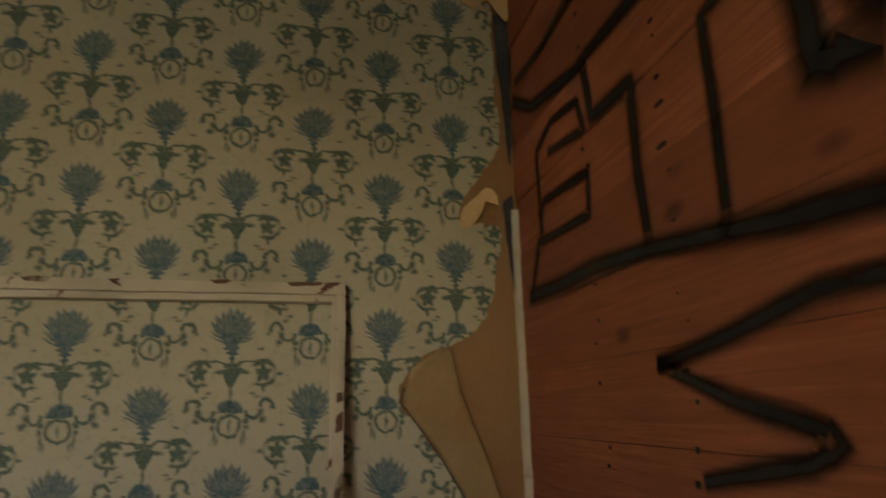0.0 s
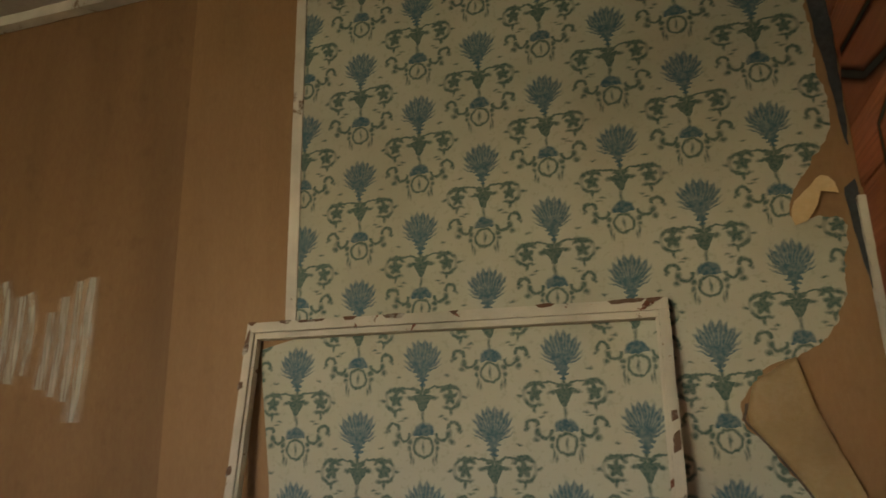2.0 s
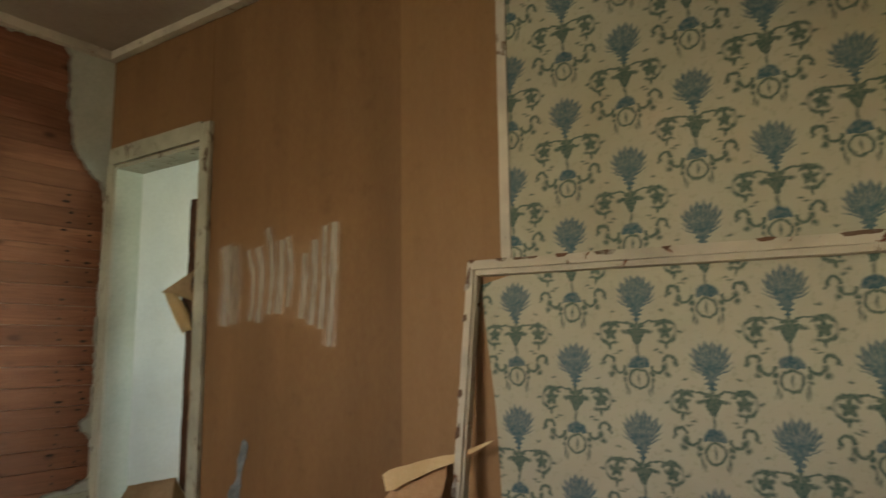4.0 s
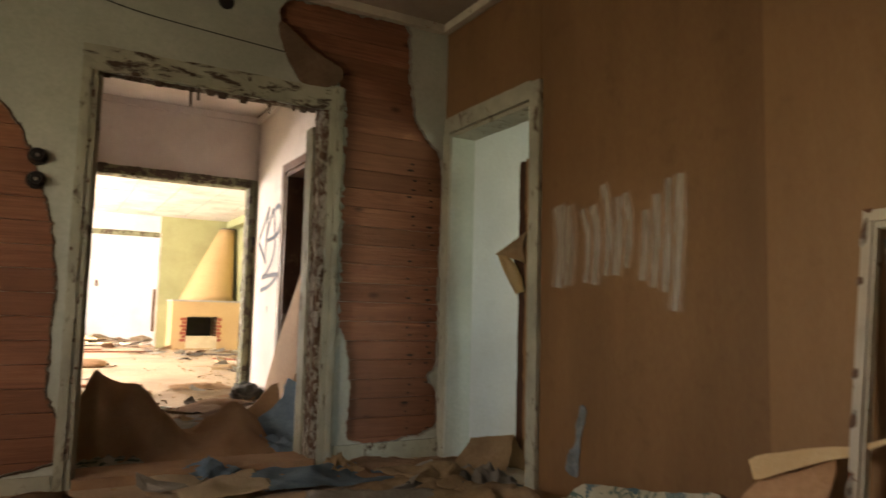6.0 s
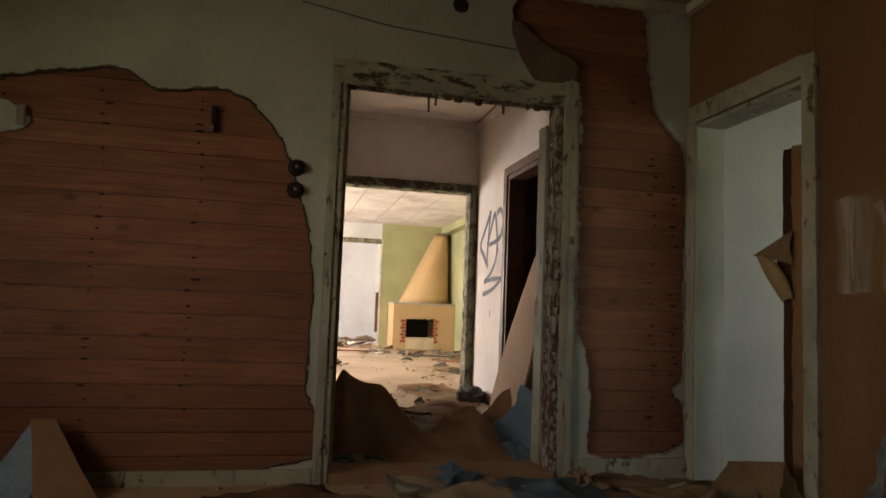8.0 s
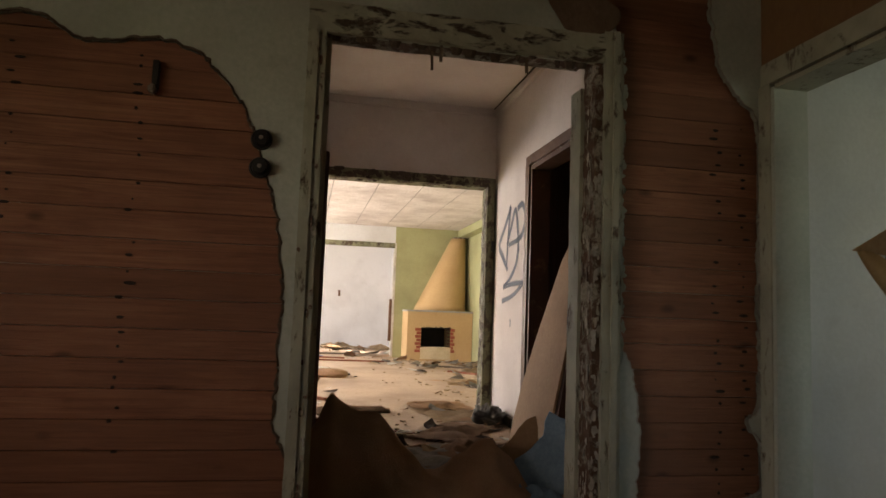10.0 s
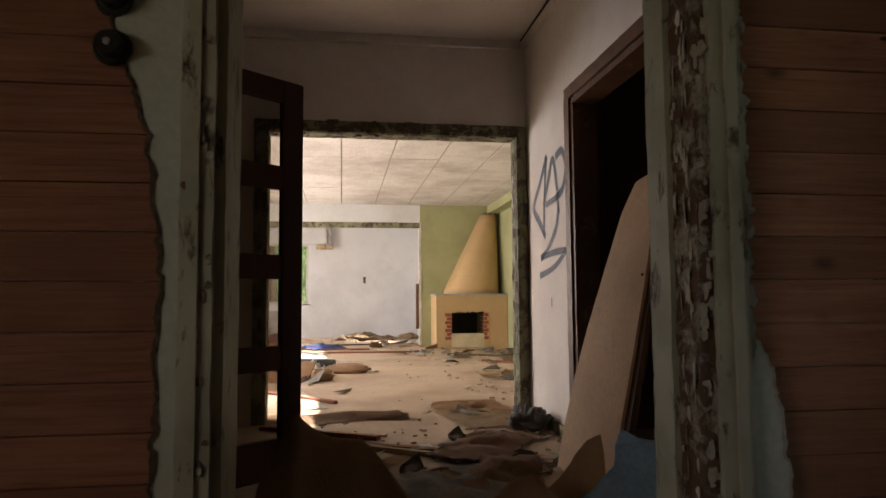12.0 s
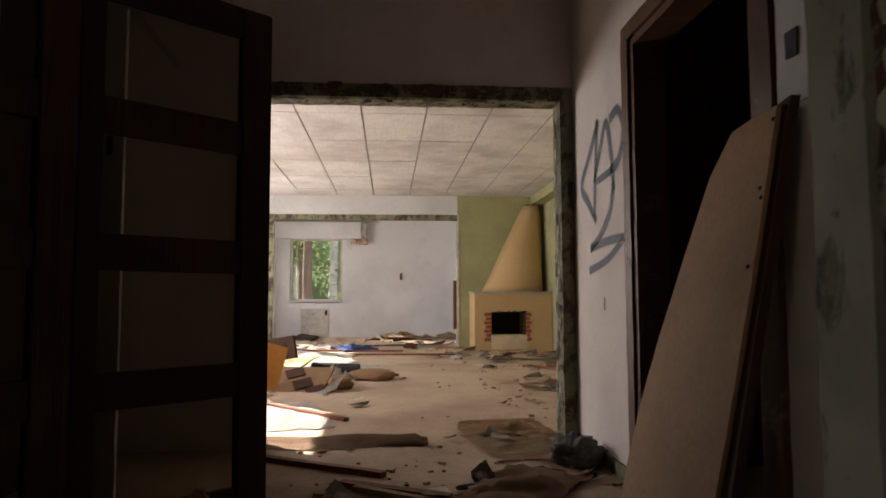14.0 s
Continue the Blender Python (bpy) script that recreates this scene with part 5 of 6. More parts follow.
part("curl", sheet(torn([(0.805, 2.317), (0.882, 2.246), (0.937, 2.281), (1.01, 2.209), (1.007, 2.426), (0.848, 2.406)], 0.02, 0.006, 6.0), [], lambda u, v, w: Vector((u, NORTH - 0.03 + w, v)), 0.003), PAPER_BACK, peel)
strip = thing("dark_strip", "blackened paper strip hanging in the corner", "strip")
part("upper", sheet(torn([(0.96, 2.239), (1.009, 2.253), (1.013, 1.906), (0.999, 1.666), (0.98, 1.883)], 0.03, 0.007, 2.0), [], lambda u, v, w: Vector((u, NORTH - 0.012 + w, v)), 0.003), DARK_STRIP, strip)
part("lower", sheet(torn([(0.967, 1.534), (1, 1.557), (1.013, 1.34), (1.013, 1.1), (0.999, 1.176), (0.98, 1.339)], 0.03, 0.007, 3.0), [], lambda u, v, w: Vector((u, NORTH - 0.012 + w, v)), 0.003), DARK_STRIP, strip)


# ---- bedroom walls ----
remnant = thing("board_remnant", "white board remnant stuck to the planks", "remnant")
part("board", sheet(torn([(-0.75, 1.84), (-0.6, 1.86), (-0.5, 1.80), (-0.47, 1.76), (-0.56, 1.71), (-0.75, 1.70)], 0.02, 0.01, 7.0), [], lambda u, v, w: Vector((WEST - 0.005 - w, u, v)), 0.014), WHITE_WALL, remnant)
part("clip", box(WEST - 0.008, WEST + 0.012, -0.53, -0.49, 1.74, 1.84, 0.004), CLAMP, remnant, "small rusty clip")
for pts, wd in (([(2.476, 1.954), (2.781, 1.92), (3.07, 1.938)], 0.035), ([(2.145, 1.712), (2.486, 1.722), (2.545, 1.714), (2.918, 1.779), (3.102, 1.883)], 0.05),
                ([(2.506, 1.717), (2.472, 1.549), (2.264, 1.54), (2.265, 1.338), (2.244, 1.17)], 0.05), ([(2.883, 1.349), (2.891, 1.617), (2.754, 1.659), (2.562, 1.632), (2.522, 1.536), (2.794, 1.579)], 0.035),
                ([(2.902, 1.412), (2.843, 1.447), (2.526, 1.424), (2.528, 1.313), (2.916, 1.336), (2.996, 1.193)], 0.035), ([(3.033, 1.188), (2.731, 1.178), (2.503, 1.18), (2.25, 1.16), (1.997, 1.129), (1.831, 1.109), (1.44, 1.075)], 0.06),
                ([(1.808, 1.551), (1.984, 1.526), (1.977, 1.391), (1.976, 1.155), (1.99, 1.12)], 0.045), ([(1.773, 1.58), (1.743, 1.424), (1.739, 1.306), (1.623, 1.285)], 0.10), ([(1.665, 1.536), (1.64, 1.364), (1.566, 1.301)], 0.10),
                ([(1.566, 0.999), (1.797, 1), (2, 0.961), (2.224, 0.93), (2.261, 0.925)], 0.042), ([(2.261, 0.931), (2.022, 0.854), (1.816, 0.81), (1.791, 0.794), (1.859, 0.764), (2.133, 0.717)], 0.042)):
    part("stroke", ribbon(pts, wd * 1.35, on_east, smooth=len(pts) > 7), SPRAY_BLACK, graffiti)

# torn marks low on the hardboard
scar = thing("board_scar", "blue-grey torn scar low on the hardboard", "tear")
part("scar", sheet(torn([(-2.36, 0.49), (-2.33, 0.46), (-2.36, 0.3), (-2.38, 0.16), (-2.47, 0.16), (-2.45, 0.24), (-2.40, 0.30), (-2.385, 0.40)], 0.012, 0.016, 1.0), [], lambda u, v, w: Vector((u, NORTH - 0.003 + w, v)), 0.003), SCAR_BLUE, scar)


# ---- litter ----
def rumpled(name, label, mat, x, y, w, d, h, turn, seed, category="sheet", ridge=2.6, z=0.0, tilt=0.0):
    ob = link_mesh(name, crumpled(w, d, h, seed, ridge=ridge), mat)
    ob.matrix_world = pose(x, y, z, tilt, 0, turn)
    return tagged(ob, label, category)


def felt_heap():
    """A stiff felt sheet that stands up in two folds across the doorway."""
    nx, ny = 56, 72
    bm = bmesh.new()
    grid = []
    for j in range(ny + 1):
        y = 1.06 + 1.18 * j / ny
        crest = float(np.interp(y, (1.06, 1.12, 1.2, 1.32, 1.43, 1.57, 1.69, 1.75, 1.86, 1.95, 2.02, 2.11, 2.24), (0.20, 0.29, 0.455, 0.42, 0.37, 0.22, 0.115, 0.14, 0.235, 0.27, 0.255, 0.17, 0.015)))
        spine = float(np.interp(y, (1.06, 1.2, 1.5, 1.7, 1.95, 2.24), (-4.62, -4.60, -4.50, -4.38, -4.42, -4.30)))
        row = []
        for i in range(nx + 1):
            s_ = i / nx
            x = (spine - 0.40) + 0.88 * s_ + 0.03 * noise.noise(Vector((y * 4, s_ * 2, 3)))
            d = x - spine
            f = max(0.0, 1 - (d / 0.46 if d > 0 else -d / 0.34))
            drape = f ** (1.25 if d > 0 else 0.9)
            crease = 0.046 * (1 - 2.4 * abs(noise.noise(Vector((x * 2.2 + y * 2.6, y * 1.7 - x, 1))))) * (0.25 + f) + 0.02 * (1 - 2.2 * abs(noise.noise(Vector((x * 6 - y * 3, y * 5, 4))))) * (0.2 + f)
            row.append(bm.verts.new((x, y, max(0.006, crest * drape + crease * min(1.0, crest / 0.12) + 0.01))))
        grid.append(row)
    for j in range(ny):
        for i in range(nx):
            bm.faces.new((grid[j][i], grid[j][i + 1], grid[j + 1][i + 1], grid[j + 1][i])).smooth = True
    bmesh.ops.solidify(bm, geom=bm.faces[:], thickness=0.006)
    low = min(v.co.z for v in bm.verts)
    for v in bm.verts:
        v.co.z -= low - 0.001
    return bm


tagged(link_mesh("felt_sheet", felt_heap(), FELT), "stiff brown felt sheet heaped in the doorway", "felt")


def folded(name, label, mats, x, y, turn, size, lift, seed):
    """A stiff sheet with one sharp fold that stands up."""
    t = thing(name, label, "sheet", at=pose(x, y, 0, 0, 0, turn))
    w, d = size
    for k, (mat, sgn) in enumerate(zip(mats, (1, -1))):
        bm = bmesh.new()
        rows = []
        for j in range(9):
            f = j / 8
            rows.append([bm.verts.new((w * (s - 0.5) * (1 - 0.15 * f) + 0.03 * noise.noise(Vector((s * 4, f * 4, seed))), sgn * d * (1 - f), lift * f ** 1.2 * (0.75 + 0.35 * s) + 0.012 + 0.012 * noise.noise(Vector((s * 6, f * 6, seed + k))))) for s in (i / 10 for i in range(11))])
        for r0, r1 in zip(rows, rows[1:]):
            for i in range(10):
                bm.faces.new((r0[i], r0[i + 1], r1[i + 1], r1[i])).smooth = True
        bmesh.ops.solidify(bm, geom=bm.faces[:], thickness=0.004)
        part("side", bm, mat, t)
    return t


def stood(name, label, mat, points, x0, rake, seed):
    """A stiff sheet that stands on its lower edge and leans back."""
    ring = torn(points, 0.03, 0.006, seed, True, False)
    bm = sheet(ring, [], lambda u, v, w: Vector((x0 - rake * v + w + 0.03 * noise.noise(Vector((u * 5, v * 5, seed))), u, max(0.003, v))), 0.005)
    return tagged(link_mesh(name, bm, mat), label, "sheet")


stood("folded_sheet", "tan folded board standing by the jamb", BOARD, [(2.03, 0.0), (2.11, 0.21), (2.19, 0.27), (2.29, 0.37), (2.35, 0.39), (2.36, 0.3), (2.32, 0.0)], -4.50, 0.35, 1.0)
stood("folded_sheet", "grey-blue stiff sheet standing beside the jamb", PAPER_BLUE, [(2.16, 0.0), (2.18, 0.18), (2.27, 0.24), (2.34, 0.31), (2.355, 0.38), (2.385, 0.435), (2.44, 0.405), (2.52, 0.385), (2.56, 0.0)], -4.44, 0.12, 2.0)
folded("folded_sheet", "crumpled tan paper standing in the side doorway", (PAPER_TAN, PAPER_TAN), -3.22, 3.22, 12, (0.42, 0.12), 0.20, 4.0)
lean = thing("leaning_sheet", "tan board strip and blue paper leaning on planks", "sheet")
leaned = lambda back: (lambda u, v, w: Vector((-3.46 - back - 0.55 * v + w + 0.012 * math.sin(9 * u + 4 * v), u, max(0.003, v))))
part("strip", sheet([(-0.325, 0.335), (-0.27, 0.338), (-0.215, 0.335), (-0.15, 0.25), (-0.05, 0.12), (0.05, 0.003), (-0.09, 0.003), (-0.23, 0.003), (-0.26, 0.12), (-0.29, 0.23)], [], leaned(0.0), 0.006), HARDBOARD, lean, "dirty tan strip")
part("paper", sheet([(-0.325, 0.315), (-0.30, 0.3), (-0.27, 0.15), (-0.24, 0.05), (-0.26, 0.003), (-0.35, 0.003), (-0.44, 0.003), (-0.45, 0.08), (-0.38, 0.2)], [], leaned(0.02), 0.004), PAPER_BLUE, lean, "faded blue paper")


def foot_curl(points, seed, bulge):
    """Stiff paper that has curled off the foot of the wall."""
    ring = torn(points, 0.04, 0.006, seed)
    return sheet(ring, [], lambda u, v, w: Vector((u, NORTH - 0.05 - bulge * (1.1 - 2.0 * abs(v - 0.3)) + w, max(0.004, v))), 0.004)


curls = thing("wallpaper_curl", "tan-backed curl of wallpaper at the wall foot", "wallpaper flap")
part("upper_curl", foot_curl([(-1.36, 0.44), (-1.2, 0.50), (-1.0, 0.55), (-0.87, 0.60), (-0.95, 0.55), (-1.08, 0.49), (-1.2, 0.44), (-1.33, 0.38)], 3.0, 0.10), PAPER_BACK, curls)
part("lower_curl", foot_curl([(-1.33, 0.385), (-1.2, 0.43), (-1.08, 0.495), (-1.09, 0.40), (-1.15, 0.29), (-1.22, 0.1), (-1.28, 0.006), (-1.56, 0.006), (-1.47, 0.2)], 4.0, 0.06), BOARD, curls)
fallen = tagged(link_mesh("fallen_wallpaper", sheet(torn([(-2.30, 0.005), (-2.25, 0.15), (-2.0, 0.19), (-1.75, 0.23), (-1.54, 0.27), (-1.58, 0.12), (-1.52, 0.005)], 0.03, 0.01, 8.0), [], lambda u, v, w: Vector((u, NORTH - 0.12 + v * 0.3 + 0.015 * math.sin(9 * u) + w, max(0.003, v))), 0.004), WALLPAPER), "fallen patterned wallpaper along the wall foot", "wallpaper")
for x, y, w, d, h, a, seed, mat, lab in (
    (-3.0, 2.66, 0.6, 0.42, 0.07, 35, 31, PAPER_TAN, "tan torn paper by the wall"), (-3.2, 1.25, 0.5, 0.34, 0.05, 60, 32, PAPER_TAN, "dusty tan paper near the doorway"),
    (-3.72, 1.72, 0.3, 0.24, 0.12, 40, 3, PAPER_BLUE, "small blue paper scrap by the threshold"), (-3.45, 2.75, 0.7, 0.55, 0.07, 60, 4, CARPET, "brown felt scrap along the wall"),
    (-3.10, 2.85, 0.65, 0.4, 0.12, 15, 5, PAPER_TAN, "tan crumpled paper on the floor"), (-2.95, 3.02, 0.4, 0.25, 0.14, -10, 6, PAPER_GREY, "grey crumpled paper by the side doorway"),
    (-2.5, 2.9, 0.7, 0.4, 0.13, 30, 7, PAPER_TAN, "brown crumpled paper at the wall"), (-2.75, 2.4, 0.9, 0.6, 0.08, 70, 8, PAPER_GREY, "grey dirty paper on the floor"),
    (-3.55, 2.42, 0.25, 0.2, 0.13, 0, 9, PAPER_TAN, "curled tan scrap at the skirting"), (-3.2, 0.9, 0.8, 0.6, 0.07, 20, 10, CARPET, "brown felt scrap on the floor"),
    (-2.6, 1.6, 0.9, 0.7, 0.08, 45, 11, PAPER_BLUE, "faded blue paper on the floor"), (-4.2, 2.2, 0.42, 0.36, 0.15, 15, 12, PAPER_BLUE, "crumpled teal paper beside the jamb"),
    (-4.12, 1.27, 0.4, 0.3, 0.09, 80, 13, WALLPAPER, "patterned wallpaper scrap in the doorway"), (-5.3, 1.95, 0.9, 0.6, 0.07, 25, 14, PAPER_GREY, "grey dusty paper on the hall floor"),
    (-5.6, 2.2, 0.7, 0.4, 0.1, -15, 15, CARPET, "brown felt scrap on the hall floor"), (-6.3, 2.25, 0.9, 0.5, 0.09, -30, 16, CARPET, "dark felt scrap on the hall floor"),
    (-7.35, 2.45, 0.8, 0.55, 0.03, 12, 17, PAPER_TAN, "tan sheet flat on the floor"), (-7.9, 2.45, 0.55, 0.62, 0.07, 0, 18, BOARD, "tan bent sheet in the inner doorway"),
    (-12.2, 4.0, 0.7, 0.5, 0.12, 10, 19, PAPER_TAN, "crumpled paper along the green wall"), (-15.6, 1.0, 1.1, 0.7, 0.12, 20, 20, CLOTH_BLUE, "bright blue tarpaulin on the floor"),
    (-16.0, 0.1, 1.2, 0.8, 0.06, 70, 21, PAPER_WHITE, "white dusty sheet on the floor"), (-18.6, 1.9, 0.9, 0.7, 0.24, 30, 22, PAPER_TAN, "heap of tan paper by the end wall"),
    (-18.9, 3.0, 0.8, 0.5, 0.16, 0, 23, PAPER_TAN, "torn paper heap in the alcove"), (-12.5, 0.72, 1.9, 1.0, 0.12, 30, 24, PAPER_WHITE, "white crumpled sheet in the sun"),
    (-13.7, 0.5, 1.7, 0.9, 0.1, 20, 27, PAPER_WHITE, "white paper spread in the sun"), (-10.95, 0.98, 0.5, 0.36, 0.2, 30, 25, PAPER_WHITE, "white crumpled cloth in the sun"), (-18.9, -0.3, 1.3, 0.6, 0.14, 0, 26, DARK_BITS, "dark litter under the window")):
    rumpled("rumpled_sheet", lab, mat, x, y, w, d, h, a, seed)
rumpled("rumpled_sheet", "pale tan stiff paper on the floor", PAPER_PALE, -3.48, 1.72, 0.60, 0.52, 0.10, 10, 1, ridge=1.1)
rumpled("rumpled_sheet", "faded blue stiff paper on the floor", PAPER_BLUE, -3.43, 2.25, 0.52, 0.68, 0.09, -8, 2, ridge=1.0)
# added sheet: its white makes the sun patch on the floor brighter
rumpled("rumpled_sheet", "white sheet added to brighten the sun patch", PAPER_WHITE, -8.62, 0.80, 1.3, 0.62, 0.03, 14, 35, ridge=2.2)
rumpled("rumpled_sheet", "pale paper scrap on the threshold", PAPER_WHITE, -3.80, 1.84, 0.22, 0.14, 0.05, 20, 33, ridge=1.2)
rumpled("rumpled_sheet", "dark grey sheet by the side doorway", SACK, -3.05, 2.85, 0.62, 0.4, 0.09, 70, 34, ridge=1.4)

# a raised carpet edge at the inner doorway
def carpet_edge():
    bm = bmesh.new()
    rows = []
    for j in range(31):
        f = j / 30
        y = 0.72 + 1.16 * f
        x = -7.62 + 0.16 * f
        h = 0.02 + 0.05 * f * (1 if f < 0.96 else 0.4) + 0.006 * math.sin(13 * f)
        rows.append([bm.verts.new((x + dx, y, z)) for dx, z in ((0.16 + 0.1 * math.sin(5 * f), 0.006), (0.1, 0.012), (0.05, h * 0.5), (0.0, h), (-0.03, h * 0.96), (-0.06, 0.006))])
    for r0, r1 in zip(rows, rows[1:]):
        for i in range(5):
            bm.faces.new((r0[i], r0[i + 1], r1[i + 1], r1[i])).smooth = True
    bmesh.ops.solidify(bm, geom=bm.faces[:], thickness=0.005)
    for v in bm.verts:
        v.co.z = max(0.001, v.co.z)
    return bm
tagged(link_mesh("carpet_edge", carpet_edge(), CARPET), "brown carpet with its edge folded up", "carpet")


def batten(x, y, length, turn, mat, label, w=0.045, h=0.03, z=0.0, tilt=0.0):
    ob = link_mesh("loose_batten", worn(-length / 2, length / 2, -w / 2, w / 2, 0, h, 0.003, 0.08, x), mat)
    ob.matrix_world = pose(x, y, z, 0, tilt, turn)
    return tagged(ob, label, "batten", "loose battens")


for x, y, length, turn, mat, w in ((-8.75, 0.91, 1.2, 42, STICK, 0.05), (-6.35, 1.65, 0.6, 60, STICK, 0.06), (-6.2, 1.75, 0.7, 55, PAPER_TAN, 0.04), (-6.9, 1.2, 0.95, 58, STICK, 0.05), (-15.2, 0.6, 2.6, 80, STICK, 0.06), (-16.4, 1.4, 1.6, 97, DARK_BITS, 0.08),
                                   (-14.3, 1.5, 2.2, 85, STICK, 0.05), (-13.2, 3.6, 1.1, 60, DARK_BITS, 0.07), (-11.9, 3.7, 0.8, 40, STICK, 0.06), (-10.6, 3.5, 0.7, 75, PAPER_TAN, 0.08), (-9.6, 3.4, 0.8, 30, DARK_BITS, 0.06), (-11.3, 1.3, 0.9, 90, DARK_BITS, 0.05)):
    batten(x, y, length, turn, mat, "loose wooden batten on the floor", w)


def cushion(x, y, w, d, h, turn, mat, label, checks=False):
    bm = bmesh.new()
    bmesh.ops.create_uvsphere(bm, u_segments=28, v_segments=16, radius=1)
    for v in bm.verts:
        c = v.co.copy()
        q = Vector((math.copysign(abs(c.x) ** 0.45, c.x), math.copysign(abs(c.y) ** 0.45, c.y), c.z * (1 - 0.35 * max(abs(c.x), abs(c.y)))))
        v.co = Vector((q.x * w / 2, q.y * d / 2, (q.z + 0.6) * h / 2)) + noise.noise_vector(c * 3) * 0.02
        v.co.z = max(0.002, v.co.z)
    for f in bm.faces:
        f.smooth = True
    t = thing("cushion", label, "cushion", at=pose(x, y, 0, 0, 0, turn))
    part("cover", bm, mat, t)
    return t


sack = bmesh.new()
bmesh.ops.create_uvsphere(sack, u_segments=32, v_segments=18, radius=1)
for v in sack.verts:
    c = v.co.copy()
    fold = 1 + 0.6 * noise.noise(c * 1.9 + Vector((3, 1, 0))) + 0.38 * (1 - 2.4 * abs(noise.noise(c * 3.1))) + 0.12 * noise.noise(c * 9)
    v.co = Vector((c.x * 0.24 * fold, c.y * 0.17 * fold, max(0.0, (c.z * 0.8 + 0.55) * 0.125 * fold)))
for f_ in sack.faces:
    f_.smooth = True
sack_ob = tagged(link_mesh("grey_sack", sack, SACK), "crumpled grey sack at the foot of the wall", "sack")
sack_ob.matrix_world = pose(-6.84, 2.68, 0, 0, 0, 35) @ Matrix.Diagonal((0.55, 0.62, 0.72, 1))
cushion(-11.0, 1.42, 0.55, 0.36, 0.15, 75, CUSHION, "tan cushion lying on the floor")
cushion(-10.25, 1.10, 0.36, 0.28, 0.16, 20, CUSHION, "tan cushion in the sunlit litter")
check = thing("checked_board", "tan padded board with dark brown check squares", "board", at=pose(-10.0, 0.68, 0.0, 27, 0, 78))
part("board", worn(-0.28, 0.3, 0, 0.46, -0.025, 0.0, 0.012, 0.1), CUSHION, check)
for cu, cv in ((-0.08, 0.33), (0.06, 0.14), (0.23, 0.02)):
    sq = box(-0.095, 0.095, -0.085, 0.085, 0.006, 0.012, 0.003)
    bmesh.ops.rotate(sq, verts=sq.verts, cent=(0, 0, 0), matrix=Matrix.Rotation(radians(28), 3, "Z"))
    bmesh.ops.translate(sq, verts=sq.verts, vec=(cu, cv, 0))
    part("square", sq, BROWN_WOOD, check)
orange = thing("orange_panel", "orange furniture panel leaning in the litter", "panel", at=pose(-10.1, 0.50, 0.0, 72, 0, 104) @ pose(0, 0, 0, 0, 0, -17))
part("panel", box(-0.6, 0, 0, 0.46, -0.025, 0.0, 0.004), ORANGE, orange)
white_batten = tagged(link_mesh("white_board", worn(-0.95, 0.95, -0.05, 0.05, 0, 0.03, 0.004, 0.05), PAPER_WHITE), "narrow white painted board on the floor", "board")
white_batten.matrix_world = pose(-14.7, 0.42, 0, 0, 0, 45)
crate = thing("brown_crate", "dark brown furniture box on its side", "box", at=pose(-11.0, -0.6, 0, 0, 0, 60))
for nm, s in (("side", (-0.4, 0.4, -0.3, -0.27, 0.0, 0.62)), ("side", (-0.4, 0.4, 0.27, 0.3, 0.0, 0.62)), ("top", (-0.4, 0.4, -0.3, 0.3, 0.62, 0.65)), ("back", (-0.4, -0.37, -0.27, 0.27, 0.0, 0.62))):
    part(nm, box(*s, 0.004), BROWN_WOOD, crate)
green_sheet = tagged(link_mesh("green_sheet", scrap(1.1, 0.7, 0.3, 5), GREEN_WALL), "dull green board lying in the sun", "board")
green_sheet.matrix_world = pose(-11.5, 0.5, 0.1, 12, 8, 20)
tube = bmesh.new()
bmesh.ops.create_cone(tube, segments=18, radius1=0.07, radius2=0.06, depth=0.6, cap_ends=True)
tube_ob = tagged(link_mesh("rolled_sheet", tube, BLACK), "black rolled sheet on the floor", "roll")
tube_ob.matrix_world = pose(-11.6, 0.98, 0.07, 0, 90, 75)
lumber = tagged(link_mesh("valance_board", worn(-0.9, 0.9, -0.02, 0.02, 0, 0.25, 0.004, 0.1), BROWN_WOOD), "brown board propped in the litter", "board")
lumber.matrix_world = pose(-11.2, -0.15, 0.12, 0, -10, 60)

# scraps of paper, plaster and lino
SCRAPS = [link_mesh("paper_scrap", scrap(0.2 + 0.03 * (k % 5), 0.13 + 0.02 * (k % 4), 0.05 + 0.02 * (k % 3), 40 + k), (PAPER_TAN, PAPER_GREY, PAPER_WHITE, BOARD, DARK_BITS, CARPET)[k % 6]) for k in range(12)]
r = random.Random(21)
for k, ob in enumerate(SCRAPS):
    ob.matrix_world = pose(-6.4 + 0.14 * (k % 7), 1.3 + 0.11 * k, 0.004, 0, 0, 40 * k)
    tagged(ob, "torn scrap of dirty paper on the floor", "scrap", "scraps on the floor")
for n_, x0, x1, y0, y1, size in ((34, -14.8, -13.2, 2.3, 4.5, 1.3), (46, -13.2, -8.0, 2.9, 4.6, 1.4), (30, -13.0, -8.6, -0.9, 1.5, 1.3), (34, -19.3, -15.5, -1.0, 3.1, 1.6), (26, -7.6, -5.4, 1.2, 2.7, 0.8), (6, -9.5, -7.6, 1.4, 3.6, 0.5), (14, -3.6, -2.0, 1.2, 3.0, 1.0), (5, -13, -9, 1.2, 3, 0.4)):
    for _ in range(n_):
        x, y = r.uniform(x0, x1), r.uniform(y0, y1)
        m = pose(x, y, 0.004 + r.uniform(0, 0.02), r.uniform(-6, 6), r.uniform(-6, 6), r.uniform(0, 360))
        s = size * r.uniform(0.5, 1.35)
        c = copy_thing(r.choice(SCRAPS), m)
        c.scale = (s * r.uniform(0.7, 1.3), s, s)


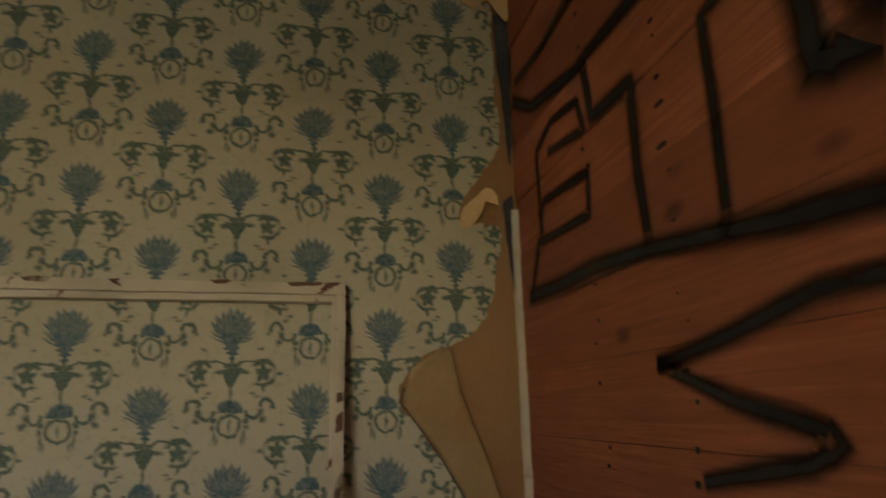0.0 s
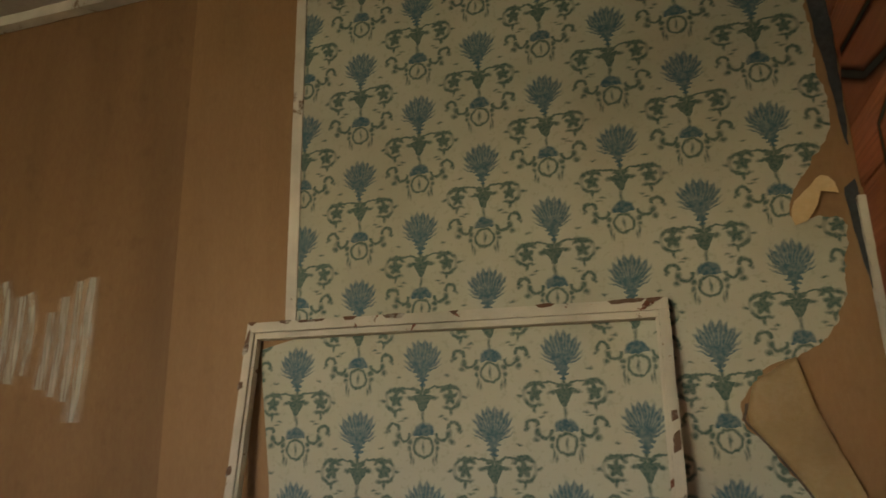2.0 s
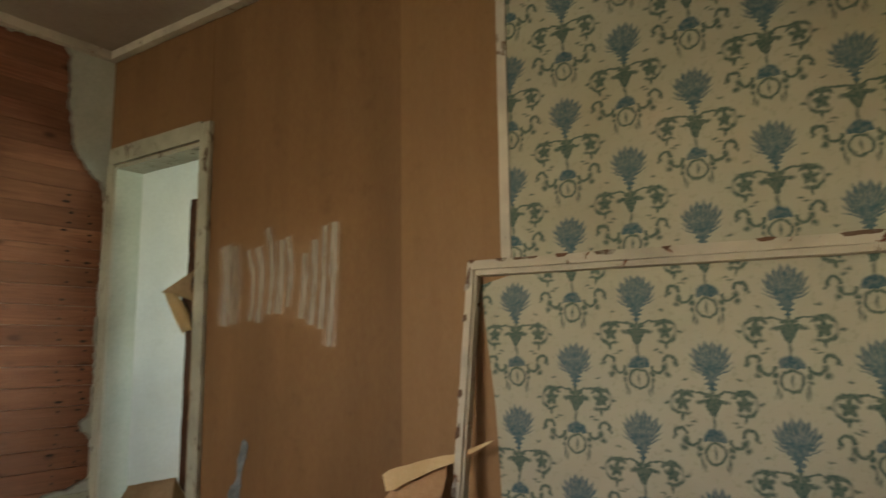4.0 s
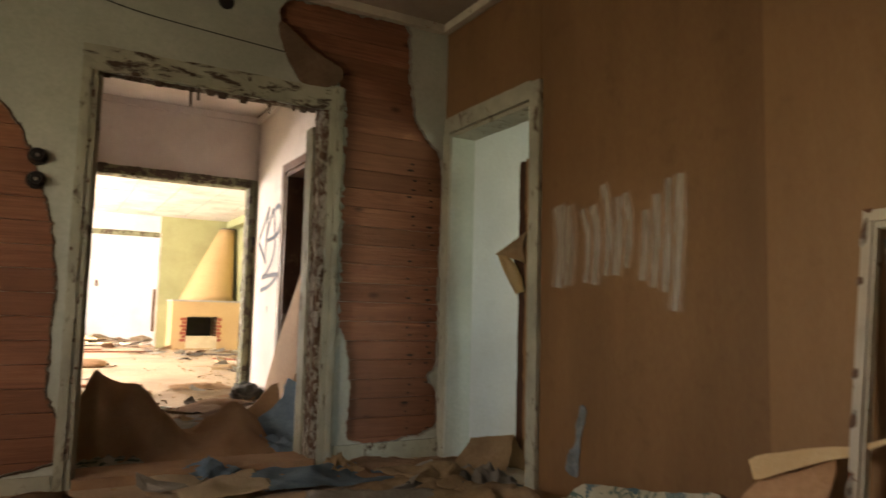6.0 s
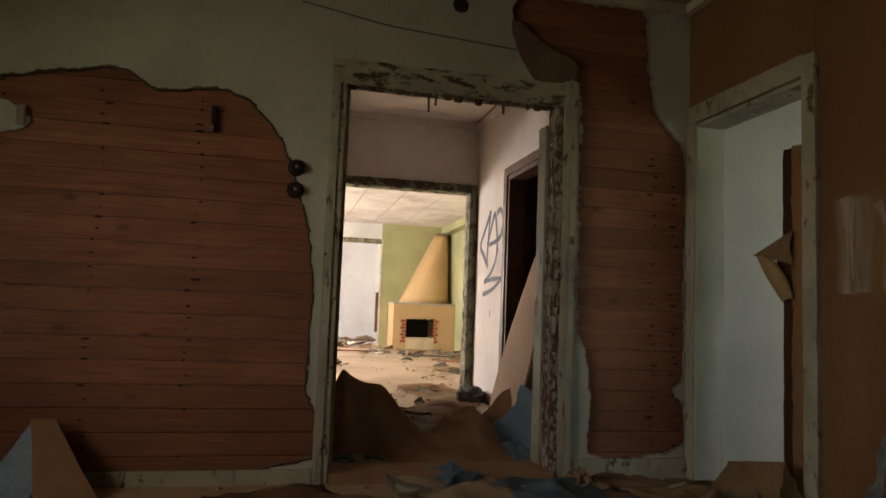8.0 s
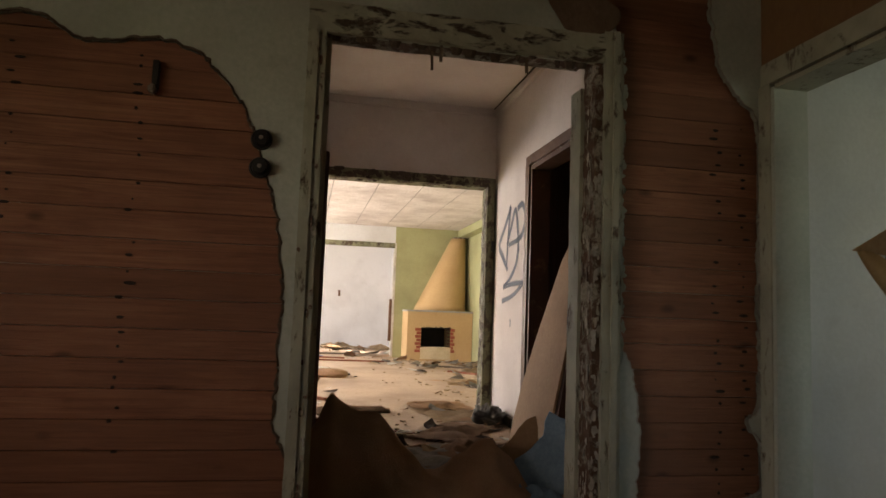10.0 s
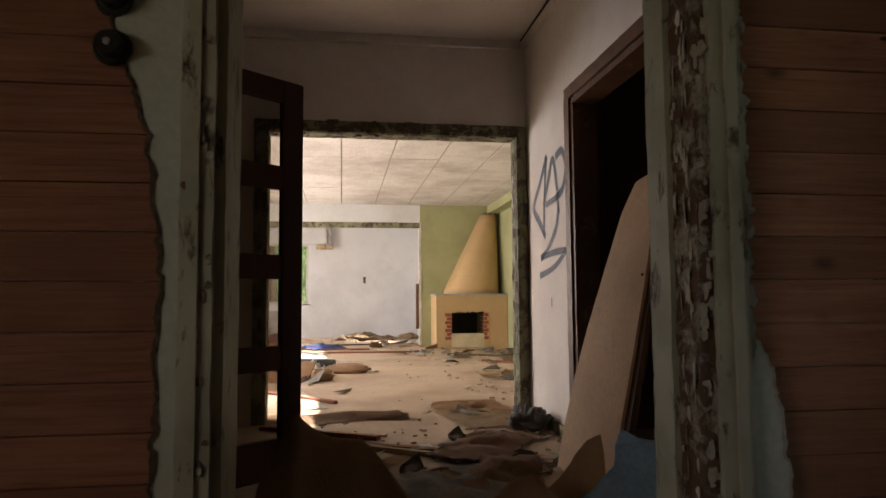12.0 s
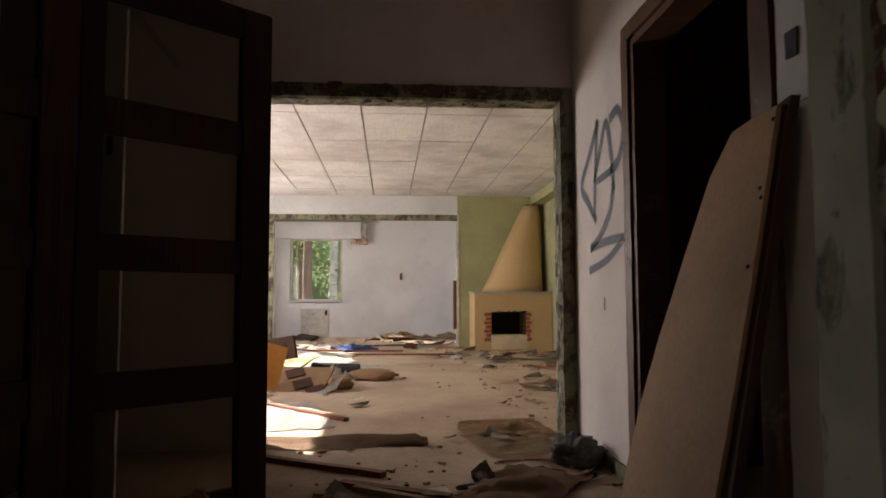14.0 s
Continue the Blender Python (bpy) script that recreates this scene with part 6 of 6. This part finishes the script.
def rubble():
    bm = bmesh.new()
    q = random.Random(5)
    for n_, x0, x1, y0, y1 in ((260, -14.9, -8, 2.6, 4.6), (50, -13, -7.6, -0.8, 2.6), (220, -7.4, -4, 1.1, 2.8), (160, -19.4, -15, -1, 3.2), (160, -3.7, -1.5, 0.3, 3.1)):
        for _ in range(n_):
            s = q.uniform(0.006, 0.028)
            m = Matrix.Translation((q.uniform(x0, x1), q.uniform(y0, y1), s * 0.3)) @ Matrix.Rotation(q.uniform(0, 6.28), 4, "Z") @ Matrix.Diagonal((s * q.uniform(0.7, 2.2), s, s * 0.6, 1))
            bmesh.ops.create_cube(bm, size=1.0, matrix=m)
    return bm


tagged(link_mesh("rubble", rubble(), PAPER_TAN), "small plaster and paper crumbs on the floor", "rubble", "", "stuff")


# ---- outside ----
def tree(x, y, height, radius, mat, leaf_from, spread, seed, label):
    q = random.Random(seed)
    t = thing("tree", label, "tree", "trees behind the house", at=pose(x, y, -0.5))
    bm = bmesh.new()
    rings = []
    for k in range(11):
        f = k / 10
        c = Vector((0.25 * noise.noise(Vector((f * 2, seed, 0))), 0.25 * noise.noise(Vector((f * 2, 0, seed))), height * f))
        rr = radius * (1 - 0.8 * f) * (1.35 if k == 0 else 1)
        rings.append([bm.verts.new(c + Vector((math.cos(a) * rr, math.sin(a) * rr, 0))) for a in (2 * math.pi * i / 10 for i in range(10))])
    for r0, r1 in zip(rings, rings[1:]):
        for i in range(10):
            bm.faces.new((r0[i], r0[(i + 1) % 10], r1[(i + 1) % 10], r1[i])).smooth = True
    part("trunk", bm, mat, t)
    limbs, crown = bmesh.new(), bmesh.new()
    for _ in range(22):
        z = height * q.uniform(leaf_from, 0.97)
        a, ln = q.uniform(0, 6.28), spread * q.uniform(0.4, 1.0) * (1.15 - z / height)
        tip = Vector((math.cos(a) * ln, math.sin(a) * ln, z + ln * q.uniform(-0.25, 0.5)))
        base = Vector((0, 0, z))
        side = (tip - base).cross(Vector((0, 0, 1))).normalized()
        for s in (side, Vector((0, 0, 1))):
            limbs.faces.new([limbs.verts.new(p) for p in (base + s * 0.035, base - s * 0.035, tip)])
        for _ in range(150):
            p = base.lerp(tip, q.uniform(0.25, 1.08)) + Vector((q.gauss(0, 0.28), q.gauss(0, 0.28), q.gauss(0, 0.28)))
            d = Vector((q.gauss(0, 1), q.gauss(0, 1), q.gauss(0, 1))).normalized() * q.uniform(0.03, 0.065)
            e = d.cross(Vector((q.gauss(0, 1), q.gauss(0, 1), q.gauss(0, 1)))).normalized() * d.length * 0.6
            crown.faces.new([crown.verts.new(p + v) for v in (d, e, -d, -e)])
    part("limbs", limbs, BARK, t)
    tagged(part("crown", crown, LEAF, t), kind="stuff")


for x, y, h, rad, mat, lf, sp, seed, lab in ((-24.5, -0.80, 11, 0.17, BARK, 0.35, 2.2, 1, "pine with reddish brown trunk"), (-23.8, 0.02, 10, 0.14, BIRCH, 0.3, 1.8, 2, "slender white birch behind the house"), (-27.5, -0.45, 11, 0.12, BIRCH, 0.1, 2.4, 3, "white birch with summer leaves"),
                                             (-29, -1.6, 12, 0.15, BARK, 0.1, 3, 4, "leafy tree behind the house"), (-30, 1.0, 12, 0.14, BIRCH, 0.08, 3, 5, "white birch with summer leaves"), (-32, -0.6, 12, 0.15, BARK, 0.05, 3, 6, "leafy tree behind the house"), (-28, 1.7, 11, 0.14, BARK, 0.06, 3, 7, "leafy tree behind the house"), (-34, 0.4, 13, 0.15, BIRCH, 0.05, 3.4, 8, "white birch with summer leaves"), (-36, -2.2, 13, 0.15, BARK, 0.03, 3.4, 9, "leafy tree behind the house"),
                                             # these two are out of view, added to shade the end window from the sun
                                             (-24.4, -5.4, 10, 0.14, BARK, 0.15, 3.0, 10, "leafy tree behind the house"), (-25.8, -6.6, 11, 0.15, BARK, 0.15, 3.2, 11, "leafy tree behind the house")):
    tree(x, y, h, rad, mat, lf, sp, seed, lab)
structure("backdrop", boxes((-62, -61.8, -40, 40, -0.5, 16)), FOREST, "distant green forest edge", "forest")
